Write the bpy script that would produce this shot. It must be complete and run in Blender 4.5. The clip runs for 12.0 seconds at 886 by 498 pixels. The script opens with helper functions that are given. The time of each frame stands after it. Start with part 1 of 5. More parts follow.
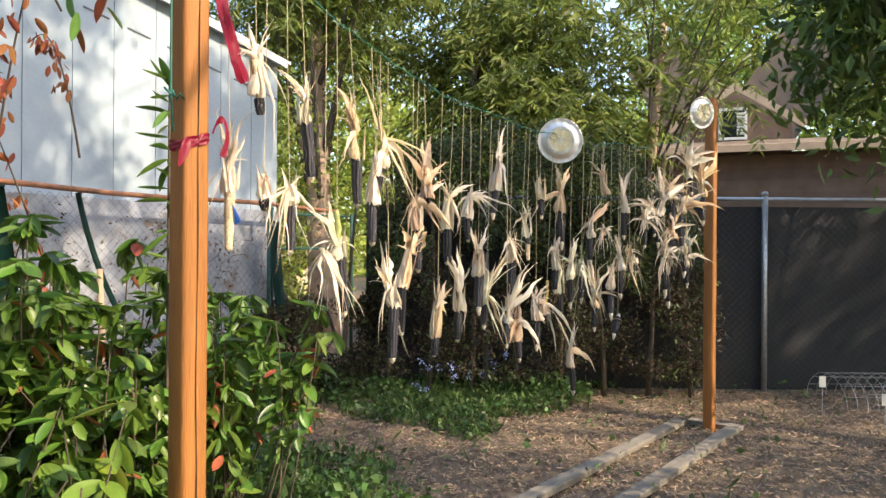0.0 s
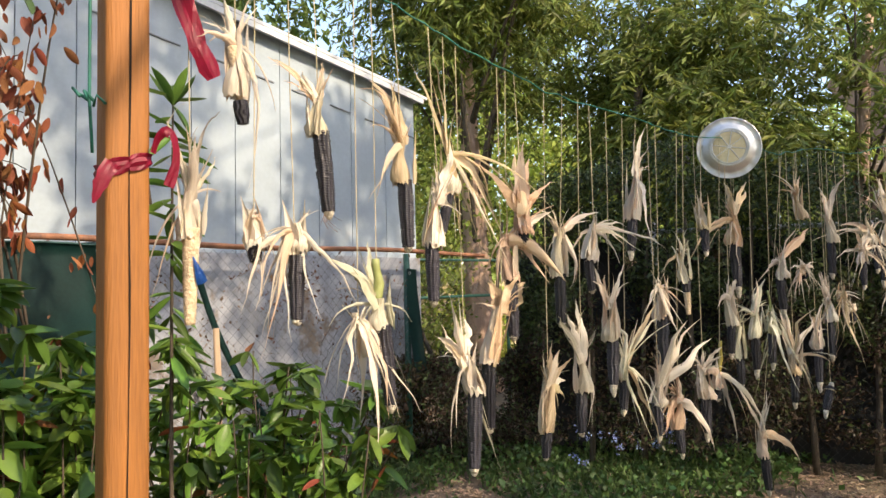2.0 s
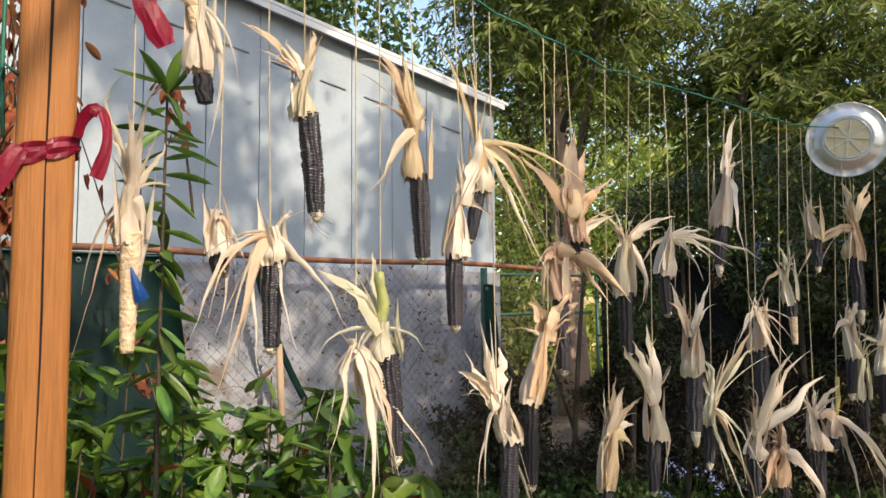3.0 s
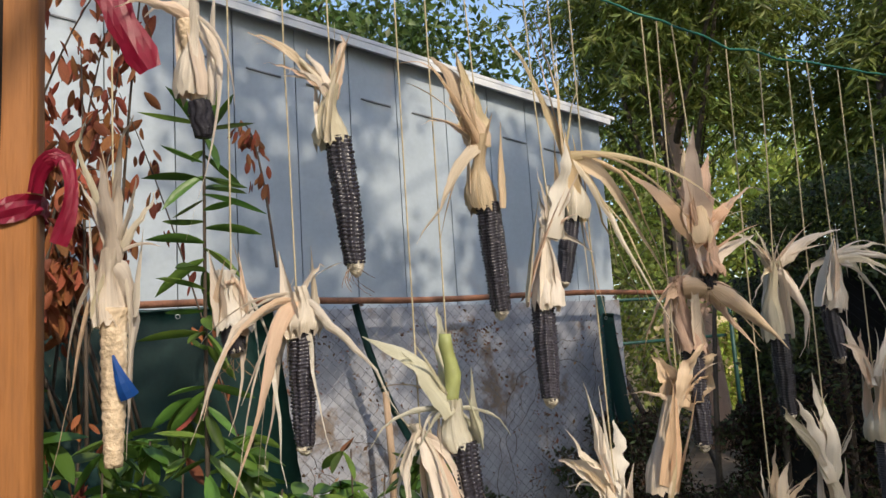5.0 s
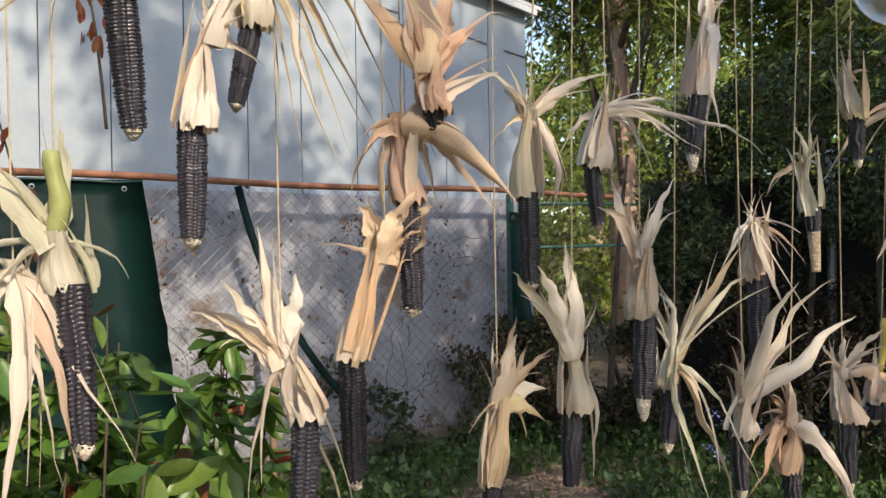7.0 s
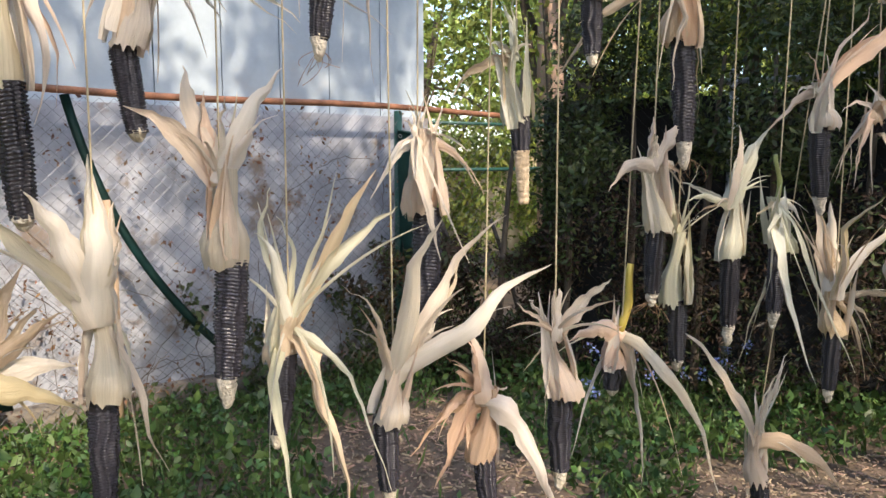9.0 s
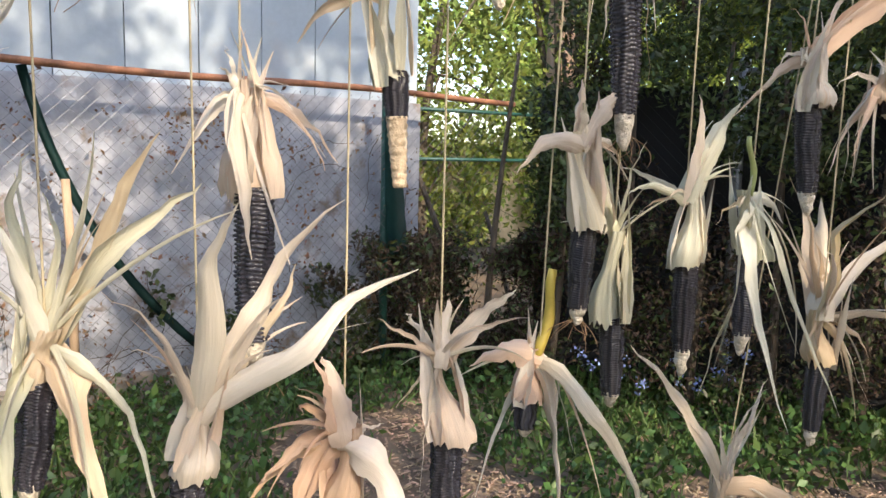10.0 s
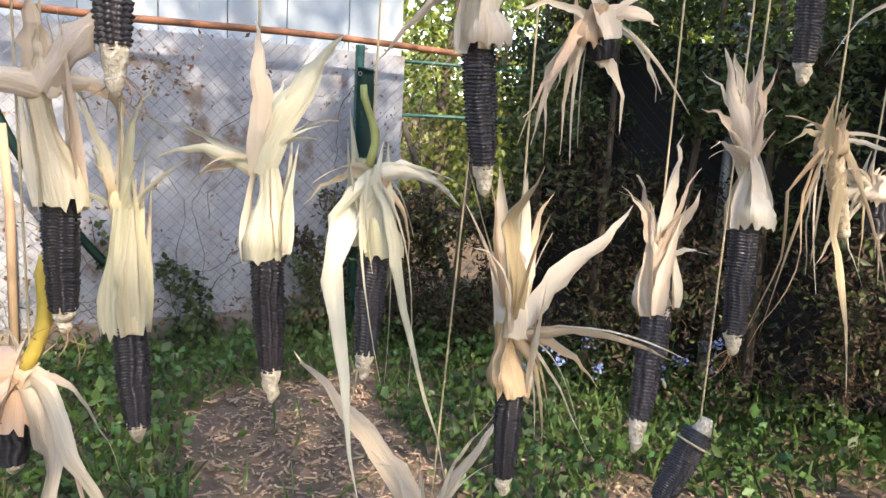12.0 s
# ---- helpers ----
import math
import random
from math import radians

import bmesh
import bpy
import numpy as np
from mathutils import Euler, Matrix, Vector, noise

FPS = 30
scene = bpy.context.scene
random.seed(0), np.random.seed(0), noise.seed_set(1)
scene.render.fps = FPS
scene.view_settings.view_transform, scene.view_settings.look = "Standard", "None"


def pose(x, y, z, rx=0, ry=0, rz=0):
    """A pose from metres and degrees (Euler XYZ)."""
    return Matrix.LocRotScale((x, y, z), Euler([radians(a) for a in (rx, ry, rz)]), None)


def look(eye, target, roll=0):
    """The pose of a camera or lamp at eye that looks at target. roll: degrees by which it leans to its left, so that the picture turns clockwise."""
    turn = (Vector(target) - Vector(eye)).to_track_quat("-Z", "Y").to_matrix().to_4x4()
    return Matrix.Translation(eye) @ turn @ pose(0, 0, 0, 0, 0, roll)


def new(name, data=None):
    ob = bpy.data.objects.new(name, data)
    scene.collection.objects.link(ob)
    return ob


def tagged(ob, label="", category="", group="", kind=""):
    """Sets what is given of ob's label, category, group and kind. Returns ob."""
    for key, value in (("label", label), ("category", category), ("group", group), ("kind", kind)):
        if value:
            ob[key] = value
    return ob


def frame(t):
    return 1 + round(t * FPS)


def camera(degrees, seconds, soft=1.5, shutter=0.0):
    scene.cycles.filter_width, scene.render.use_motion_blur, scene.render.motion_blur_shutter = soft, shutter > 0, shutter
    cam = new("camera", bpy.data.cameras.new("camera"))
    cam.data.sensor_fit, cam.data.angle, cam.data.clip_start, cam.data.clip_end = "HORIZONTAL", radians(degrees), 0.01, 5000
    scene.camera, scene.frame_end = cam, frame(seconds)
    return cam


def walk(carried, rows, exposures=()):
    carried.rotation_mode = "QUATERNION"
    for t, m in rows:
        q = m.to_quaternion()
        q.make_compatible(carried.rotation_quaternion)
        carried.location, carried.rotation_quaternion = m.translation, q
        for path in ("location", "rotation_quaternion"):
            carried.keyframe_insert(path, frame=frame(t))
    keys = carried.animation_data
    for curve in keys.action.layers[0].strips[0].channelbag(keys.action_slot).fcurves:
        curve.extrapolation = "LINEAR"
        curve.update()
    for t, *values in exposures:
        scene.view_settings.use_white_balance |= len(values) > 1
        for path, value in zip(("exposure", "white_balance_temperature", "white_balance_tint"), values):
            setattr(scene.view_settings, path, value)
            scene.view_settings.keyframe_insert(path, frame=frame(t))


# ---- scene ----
cam = camera(62.4, 12.0)
PATH = [
    (0, (-0.006, 0.068, 1.523), (-1.23, 1.65, 1.522), 0.4),
    (0.5, (-0.059, 0.256, 1.523), (-1.366, 1.77, 1.524), 0.6),
    (1, (-0.103, 0.491, 1.555), (-1.525, 1.898, 1.563), 0.9),
    (1.5, (-0.263, 0.711, 1.546), (-1.749, 2.049, 1.599), -0.8),
    (2, (-0.39, 0.931, 1.569), (-1.959, 2.166, 1.687), -1.3),
    (2.5, (-0.493, 1.125, 1.571), (-2.168, 2.207, 1.731), -0.6),
    (3, (-0.603, 1.294, 1.582), (-2.319, 2.308, 1.744), -0.5),
    (3.3, (-0.697, 1.354, 1.573), (-2.419, 2.355, 1.752), -1.0),
    (3.5, (-0.783, 1.413, 1.583), (-2.518, 2.385, 1.791), -1.6),
    (3.7, (-0.856, 1.449, 1.59), (-2.626, 2.351, 1.818), -2.0),
    (5.3, (-0.874, 1.571, 1.649), (-2.735, 2.259, 1.906), -2.5),
    (5.5, (-0.852, 1.653, 1.629), (-2.725, 2.306, 1.892), -1.1),
    (6, (-0.792, 1.756, 1.579), (-2.652, 2.453, 1.816), -0.7),
    (6.5, (-0.79, 1.866, 1.555), (-2.644, 2.611, 1.642), -0.8),
    (6.7, (-0.832, 1.919, 1.544), (-2.674, 2.696, 1.587), -0.9),
    (8.3, (-1.025, 2.462, 1.506), (-2.793, 3.386, 1.361), -1.0),
    (8.5, (-1.011, 2.546, 1.525), (-2.785, 3.451, 1.341), -0.6),
    (9, (-1.008, 2.694, 1.521), (-2.778, 3.599, 1.302), -0.1),
    (9.5, (-1.087, 2.841, 1.508), (-2.852, 3.755, 1.287), 1.1),
    (10, (-1.163, 2.997, 1.499), (-2.95, 3.862, 1.258), 1.5),
    (10.5, (-1.176, 3.168, 1.51), (-2.983, 3.973, 1.219), 2.1),
    (11, (-1.163, 3.388, 1.512), (-2.972, 4.168, 1.165), 2.9),
    (11.5, (-1.126, 3.554, 1.52), (-2.953, 4.274, 1.144), 2.4),
    (12, (-1.17, 3.686, 1.518), (-3.01, 4.383, 1.16), 3.4),
]
walk(cam, [(t, look(eye, target, roll)) for t, eye, target, roll in PATH],
     exposures=[(0, 1.95, 7350, 9), (2, 1.6, 7450, 11), (3.7, 1.2, 6900, 11), (5.5, 0.85, 6650, 10), (6.7, 1.1, 6850, 11), (8.5, 1.65, 6750, 12), (10.5, 1.98, 6850, 12), (12, 2.25, 6900, 12)])

# ---- light ----
SUN = Vector((0.80, 0.12, 0.62)).normalized()
world = bpy.data.worlds.new("sky")
scene.world = world
world.use_nodes = True
wn = world.node_tree.nodes
sky = wn.new("ShaderNodeTexSky")
sky.sky_type, sky.sun_disc = "NISHITA", False
sky.sun_elevation = math.asin(SUN.z)
sky.sun_rotation = math.atan2(SUN.x, SUN.y)
wn["Background"].inputs["Strength"].default_value = 0.15
world.node_tree.links.new(sky.outputs[0], wn["Background"].inputs[0])
sun = new("sun", bpy.data.lights.new("sun", "SUN"))
sun.data.energy, sun.data.angle, sun.data.color = 2.1, radians(0.5), (1.0, 0.88, 0.70)
sun.matrix_world = look(SUN * 30, (0, 0, 0))


# ---- materials ----
def mat(name, base, rough=0.7, dark=0.6, scale=6.0, fine=60.0, bump=0.2, metal=0.0, stretch=(1, 1, 1), island=0.0, obj=0.0, other=None, other_at=0.55, light_through=0.0, uv=False, bump_dist=0.01):
    """base colour varied at two scales; other: a second colour in patches; light_through: share of translucency."""
    m = bpy.data.materials.new(name)
    m.use_nodes = True
    n, link = m.node_tree.nodes, m.node_tree.links.new
    bsdf = n["Principled BSDF"]
    bsdf.inputs["Roughness"].default_value, bsdf.inputs["Metallic"].default_value = rough, metal
    co = n.new("ShaderNodeTexCoord")
    mp = n.new("ShaderNodeMapping")
    mp.inputs["Scale"].default_value = stretch
    link(co.outputs["UV" if uv else "Object"], mp.inputs[0])
    big, small = n.new("ShaderNodeTexNoise"), n.new("ShaderNodeTexNoise")
    for tex, s, d in ((big, scale, 4), (small, fine, 3)):
        tex.inputs["Scale"].default_value, tex.inputs["Detail"].default_value = s, d
        link(mp.outputs[0], tex.inputs["Vector"])
    ramp = n.new("ShaderNodeValToRGB")
    ramp.color_ramp.elements[0].position, ramp.color_ramp.elements[1].position = 0.3, 0.7
    ramp.color_ramp.elements[0].color = (*[c * dark for c in base], 1)
    ramp.color_ramp.elements[1].color = (*base, 1)
    mixv = n.new("ShaderNodeMath")
    mixv.operation = "MULTIPLY_ADD"
    link(small.outputs[0], mixv.inputs[0])
    mixv.inputs[1].default_value = 0.45
    add = n.new("ShaderNodeMath")
    add.operation = "SUBTRACT"
    link(big.outputs[0], add.inputs[0])
    add.inputs[1].default_value = 0.22
    link(add.outputs[0], mixv.inputs[2])
    link(mixv.outputs[0], ramp.inputs[0])
    col = ramp.outputs[0]
    if other:
        spot = n.new("ShaderNodeTexNoise")
        spot.inputs["Scale"].default_value, spot.inputs["Detail"].default_value, spot.inputs["Roughness"].default_value = scale * 0.6, 6, 0.65
        link(mp.outputs[0], spot.inputs["Vector"])
        edge = n.new("ShaderNodeMapRange")
        edge.inputs[1].default_value, edge.inputs[2].default_value = other_at, other_at + 0.08
        link(spot.outputs[0], edge.inputs[0])
        mx = n.new("ShaderNodeMix")
        mx.data_type = "RGBA"
        link(edge.outputs[0], mx.inputs["Factor"])
        link(col, mx.inputs["A"])
        mx.inputs["B"].default_value = (*other, 1)
        col = mx.outputs["Result"]
    if island or obj:
        hsv = n.new("ShaderNodeHueSaturation")
        src = n.new("ShaderNodeNewGeometry").outputs["Random Per Island"] if island else n.new("ShaderNodeObjectInfo").outputs["Random"]
        amount = island or obj
        for sock, lo, hi in (("Value", 1 - amount, 1 + amount), ("Hue", 0.5 - 0.05 * amount, 0.5 + 0.05 * amount)):
            mr = n.new("ShaderNodeMapRange")
            mr.inputs[3].default_value, mr.inputs[4].default_value = lo, hi
            if sock == "Hue":
                wrap = n.new("ShaderNodeMath")
                wrap.operation = "MULTIPLY"
                wrap.inputs[1].default_value = 7.3
                fr = n.new("ShaderNodeMath")
                fr.operation = "FRACT"
                link(src, wrap.inputs[0])
                link(wrap.outputs[0], fr.inputs[0])
                link(fr.outputs[0], mr.inputs[0])
            else:
                link(src, mr.inputs[0])
            link(mr.outputs[0], hsv.inputs[sock])
        link(col, hsv.inputs["Color"])
        col = hsv.outputs[0]
    link(col, bsdf.inputs["Base Color"])
    if bump:
        bp = n.new("ShaderNodeBump")
        bp.inputs["Strength"].default_value, bp.inputs["Distance"].default_value = bump, bump_dist
        link(mixv.outputs[0], bp.inputs["Height"])
        link(bp.outputs[0], bsdf.inputs["Normal"])
    if light_through:
        tr = n.new("ShaderNodeBsdfTranslucent")
        ms = n.new("ShaderNodeMixShader")
        ms.inputs[0].default_value = light_through
        link(col, tr.inputs[0])
        link(bsdf.outputs[0], ms.inputs[1])
        link(tr.outputs[0], ms.inputs[2])
        link(ms.outputs[0], n["Material Output"].inputs[0])
    return m


M_SOIL = mat("soil", (0.20, 0.142, 0.10), 0.95, 0.5, 5, 60, 0.8, other=(0.13, 0.10, 0.07), other_at=0.52)
M_CHIP = mat("wood_chip", (0.33, 0.235, 0.165), 0.9, 0.6, 8, 90, 0.3, island=0.55)
M_POST = mat("stained_post", (0.38, 0.145, 0.034), 0.68, 0.58, 3, 40, 0.5, stretch=(6, 6, 0.35), other=(0.28, 0.095, 0.025), other_at=0.6)
M_BOARD = mat("weathered_board", (0.25, 0.215, 0.18), 0.85, 0.55, 4, 60, 0.4, stretch=(5, 0.5, 5))
M_STAKE = mat("pale_wood", (0.50, 0.35, 0.23), 0.8, 0.65, 4, 50, 0.3, stretch=(5, 5, 0.5))
M_SHED = mat("white_siding", (0.385, 0.445, 0.505), 0.55, 0.84, 1.4, 30, 0.08, other=(0.39, 0.40, 0.42), other_at=0.60)
M_TRIM = mat("white_trim", (0.66, 0.67, 0.69), 0.5, 0.85, 3, 40, 0.1)
M_WALL = mat("stained_white_wall", (0.38, 0.395, 0.45), 0.8, 0.64, 4.5, 30, 0.4, other=(0.19, 0.15, 0.125), other_at=0.56)
M_RUST = mat("rusty_pipe", (0.36, 0.155, 0.085), 0.75, 0.5, 9, 80, 0.4, stretch=(1, 1, 1), other=(0.16, 0.085, 0.06), other_at=0.6)
M_GALV = mat("galvanised", (0.52, 0.53, 0.55), 0.42, 0.75, 8, 60, 0.1, metal=0.6)
M_WIRE = mat("fence_wire", (0.20, 0.205, 0.22), 0.5, 0.7, 8, 60, 0.0, metal=0.5)
M_SCREEN = mat("black_screen", (0.026, 0.027, 0.031), 0.9, 0.75, 2, 120, 0.3, other=(0.042, 0.039, 0.041), other_at=0.58)
M_TARP = mat("green_tarp", (0.010, 0.055, 0.050), 0.45, 0.6, 2.5, 40, 0.2, other=(0.015, 0.08, 0.075), other_at=0.58)
M_GREENPOST = mat("green_post", (0.018, 0.085, 0.07), 0.5, 0.7, 6, 60, 0.1)
M_STRING = mat("twine", (0.55, 0.46, 0.30), 0.9, 0.7, 60, 200, 0.1)
M_NET = mat("green_cord", (0.012, 0.15, 0.11), 0.6, 0.7, 30, 90, 0.0)
M_BARK = mat("bark", (0.13, 0.10, 0.075), 0.95, 0.5, 6, 40, 0.8, stretch=(3, 3, 0.6), bump_dist=0.03)
M_PALEBARK = mat("pale_bark", (0.60, 0.40, 0.30), 0.9, 0.7, 3, 40, 0.6, stretch=(2, 2, 0.5), bump_dist=0.03)
M_TWIG = mat("twig", (0.085, 0.062, 0.045), 0.9, 0.6, 20, 90, 0.3)
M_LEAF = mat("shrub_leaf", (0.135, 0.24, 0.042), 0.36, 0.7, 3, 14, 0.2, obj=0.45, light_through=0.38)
# lighter copy of the shrub leaf, with the sunlight painted into its colour
M_LEAFSUN = mat("shrub_leaf_painted_sun", (0.25, 0.35, 0.05), 0.4, 0.75, 3, 14, 0.2, obj=0.4, light_through=0.42)
M_LEAVES = mat("shrub_leaves", (0.135, 0.24, 0.042), 0.36, 0.7, 3, 14, 0.2, island=0.45, light_through=0.38)
M_LEAFDEAD = mat("dead_leaf", (0.33, 0.10, 0.038), 0.7, 0.6, 20, 80, 0.3, obj=0.4, light_through=0.25)
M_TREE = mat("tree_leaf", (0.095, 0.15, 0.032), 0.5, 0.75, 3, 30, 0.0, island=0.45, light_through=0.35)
# far foliage: sunlight is put into this raised yellow-green base
M_TREESUN = mat("tree_leaf_painted_sun", (0.38, 0.46, 0.10), 0.5, 0.75, 3, 30, 0.0, island=0.5, light_through=0.5)
M_FEATHER = mat("feathered_leaf", (0.205, 0.25, 0.055), 0.5, 0.75, 3, 30, 0.0, island=0.5, light_through=0.5)
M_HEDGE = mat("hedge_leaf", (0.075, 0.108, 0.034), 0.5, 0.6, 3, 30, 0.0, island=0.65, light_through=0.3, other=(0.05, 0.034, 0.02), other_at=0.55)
# darker, browner leaves for the lower part of the hedge
M_HEDGELOW = mat("dark_brown_hedge_leaf", (0.060, 0.036, 0.022), 0.8, 0.6, 3, 30, 0.0, island=0.6, light_through=0.15)
M_SCREENWIRE = mat("dark_wire", (0.075, 0.077, 0.082), 0.7, 0.7, 8, 60, 0.0, metal=0.3)
M_LIP = mat("grey_seam", (0.20, 0.21, 0.23), 0.6, 0.7, 9, 60, 0.0)
M_COVER = mat("ground_cover_leaf", (0.085, 0.16, 0.042), 0.5, 0.7, 3, 30, 0.0, island=0.5, light_through=0.3)
M_GRASS = mat("grass_blade", (0.13, 0.21, 0.06), 0.6, 0.7, 3, 30, 0.0, island=0.5, light_through=0.3)
M_VINE = mat("dry_vine_leaf", (0.24, 0.125, 0.07), 0.8, 0.6, 6, 40, 0.0, island=0.5, light_through=0.2)
M_FLOWER = mat("blue_flower", (0.33, 0.42, 0.80), 0.6, 0.8, 20, 60, 0.0, island=0.3, light_through=0.3)
M_COB = mat("dark_kernels", (0.046, 0.043, 0.058), 0.27, 0.45, 14, 60, 0.1, obj=0.35, other=(0.085, 0.052, 0.055), other_at=0.64, stretch=(1, 1, 6))
M_COBPALE = mat("pale_cob", (0.70, 0.54, 0.37), 0.8, 0.6, 40, 160, 0.6, other=(0.78, 0.67, 0.51), other_at=0.55)
M_TIP = mat("cob_tip", (0.76, 0.68, 0.56), 0.85, 0.6, 50, 200, 0.8)
M_SILK = mat("corn_silk", (0.33, 0.20, 0.11), 0.8, 0.7, 50, 160, 0.0)


def husk_mat(name, base):
    """Dry husk: long fibres, stains, and leaves that range from straw to greenish and to peach."""
    m = mat(name, base, 0.6, 0.80, 1.0, 7.0, 0.8, other=tuple(c * f for c, f in zip(base, (0.86, 0.76, 0.64))), other_at=0.58, stretch=(55, 0.9, 1), uv=True, obj=0.13, light_through=0.2, bump_dist=0.003)
    n, link = m.node_tree.nodes, m.node_tree.links.new
    hsv = [q for q in n if q.type == "HUE_SAT"][0]
    info = n.new("ShaderNodeObjectInfo")
    last = hsv.outputs[0]
    for seed, tone, most in ((13.7, (0.52, 0.50, 0.27), 0.4), (29.3, (0.72, 0.42, 0.25), 0.55), (47.1, (0.80, 0.76, 0.68), 0.7)):
        mul, fr, rng_, mx = n.new("ShaderNodeMath"), n.new("ShaderNodeMath"), n.new("ShaderNodeMapRange"), n.new("ShaderNodeMix")
        mul.operation, fr.operation, mx.data_type = "MULTIPLY", "FRACT", "RGBA"
        mul.inputs[1].default_value = seed
        link(info.outputs["Random"], mul.inputs[0])
        link(mul.outputs[0], fr.inputs[0])
        rng_.inputs[1].default_value, rng_.inputs[2].default_value, rng_.inputs[4].default_value = 0.62, 1.0, most
        link(fr.outputs[0], rng_.inputs[0])
        link(rng_.outputs[0], mx.inputs["Factor"])
        link(last, mx.inputs["A"])
        mx.inputs["B"].default_value = (*tone, 1)
        last = mx.outputs["Result"]
    link(last, n["Principled BSDF"].inputs["Base Color"])
    link(last, n["Translucent BSDF"].inputs[0])
    return m


HUSK = {"cream": husk_mat("husk_cream", (0.78, 0.67, 0.555)), "warm": husk_mat("husk_warm", (0.70, 0.53, 0.355)), "gold": husk_mat("husk_gold", (0.71, 0.545, 0.33)),
        "pink": husk_mat("husk_pink", (0.69, 0.475, 0.345)), "green": husk_mat("husk_greenish", (0.70, 0.67, 0.51))}
M_STALKY = mat("yellow_stalk", (0.62, 0.47, 0.09), 0.5, 0.7, 20, 60, 0.1)
M_STALKG = mat("green_stalk", (0.33, 0.36, 0.13), 0.5, 0.7, 20, 60, 0.1)
M_RIBBON = mat("crimson_ribbon", (0.40, 0.011, 0.055), 0.42, 0.6, 8, 60, 0.2)
M_FOIL = mat("aluminium", (0.62, 0.62, 0.63), 0.38, 0.85, 9, 60, 0.25, metal=0.9)
M_FOILIN = mat("aluminium_base", (0.72, 0.62, 0.42), 0.4, 0.8, 9, 60, 0.3, metal=0.75)
M_BLUE = mat("blue_tape", (0.01, 0.10, 0.42), 0.5, 0.7, 9, 60, 0.1)
M_SIDING = mat("brown_siding", (0.20, 0.13, 0.10), 0.8, 0.7, 3, 40, 0.2, obj=0.12)
M_ROOF = mat("roof_shingle", (0.22, 0.16, 0.12), 0.9, 0.7, 3, 40, 0.3)
M_FASCIA = mat("tan_fascia", (0.50, 0.36, 0.25), 0.7, 0.8, 3, 40, 0.1)
M_WHITE = mat("white_paint", (0.75, 0.75, 0.73), 0.6, 0.85, 6, 60, 0.1)
# cream of the added backdrop, pale to stand for sunlit brightness
M_PALEGAP = mat("pale_gap_backdrop", (0.72, 0.58, 0.38), 0.9, 0.8, 2, 40, 0.4, other=(0.55, 0.40, 0.24), other_at=0.58)
M_GLASS = mat("dark_glass", (0.015, 0.017, 0.02), 0.08, 0.8, 3, 30, 0.0)
M_CRACK = mat("split_wood", (0.014, 0.007, 0.004), 0.95, 0.6, 20, 80, 0.0)
M_CABLE = mat("cable", (0.03, 0.03, 0.035), 0.6, 0.8, 6, 60, 0.0)


# ---- helpers ----
def mesh_of(name, bm, material, smooth=False):
    me = bpy.data.meshes.new(name)
    bm.to_mesh(me)
    bm.free()
    me.materials.append(material)
    if smooth:
        me.polygons.foreach_set("use_smooth", [True] * len(me.polygons))
    return me


def part(name, bm, material, parent=None, label="", smooth=False):
    ob = new(name, mesh_of(name, bm, material, smooth))
    ob.parent = parent
    if label:
        tagged(ob, label)
    return ob


def raw(name, verts, faces, material, parent=None, smooth=False):
    me = bpy.data.meshes.new(name)
    me.from_pydata(verts, [], faces)
    me.materials.append(material)
    if smooth:
        me.polygons.foreach_set("use_smooth", [True] * len(me.polygons))
    ob = new(name, me)
    ob.parent = parent
    return ob


def thing(name, m, label, category, group="", kind=""):
    ob = new(name)
    ob.matrix_world = m
    ob.empty_display_size = 0.05
    return tagged(ob, label, category, group, kind)


def box(bm, size, m=Matrix(), bevel=0.0):
    geo = bmesh.ops.create_cube(bm, size=1.0, matrix=m @ Matrix.Diagonal((*size, 1)))
    if bevel:
        edges = {e for v in geo["verts"] for e in v.link_edges}
        bmesh.ops.bevel(bm, geom=list(edges), offset=bevel, segments=2, affect="EDGES", profile=0.6)
    return bm


def tube(bm, points, radii, sides=8, cap=True):
    """A tube through the points; radii: one number or one for each point."""
    pts = [Vector(p) for p in points]
    if not hasattr(radii, "__len__"):
        radii = [radii] * len(pts)
    rings = []
    side = None
    for i, p in enumerate(pts):
        d = (pts[min(i + 1, len(pts) - 1)] - pts[max(i - 1, 0)]).normalized()
        side = d.orthogonal().normalized() if side is None else (side - d * side.dot(d)).normalized()
        up = d.cross(side)
        rings.append([bm.verts.new(p + radii[i] * (math.cos(a) * side + math.sin(a) * up)) for a in [2 * math.pi * k / sides for k in range(sides)]])
    for a, b in zip(rings, rings[1:]):
        for k in range(sides):
            bm.faces.new((a[k], a[(k + 1) % sides], b[(k + 1) % sides], b[k]))
    if cap:
        bm.faces.new(rings[0][::-1])
        bm.faces.new(rings[-1])
    return bm


def bezier(a, b, c, n):
    a, b, c = Vector(a), Vector(b), Vector(c)
    return [(1 - t) ** 2 * a + 2 * t * (1 - t) * b + t * t * c for t in [i / (n - 1) for i in range(n)]]


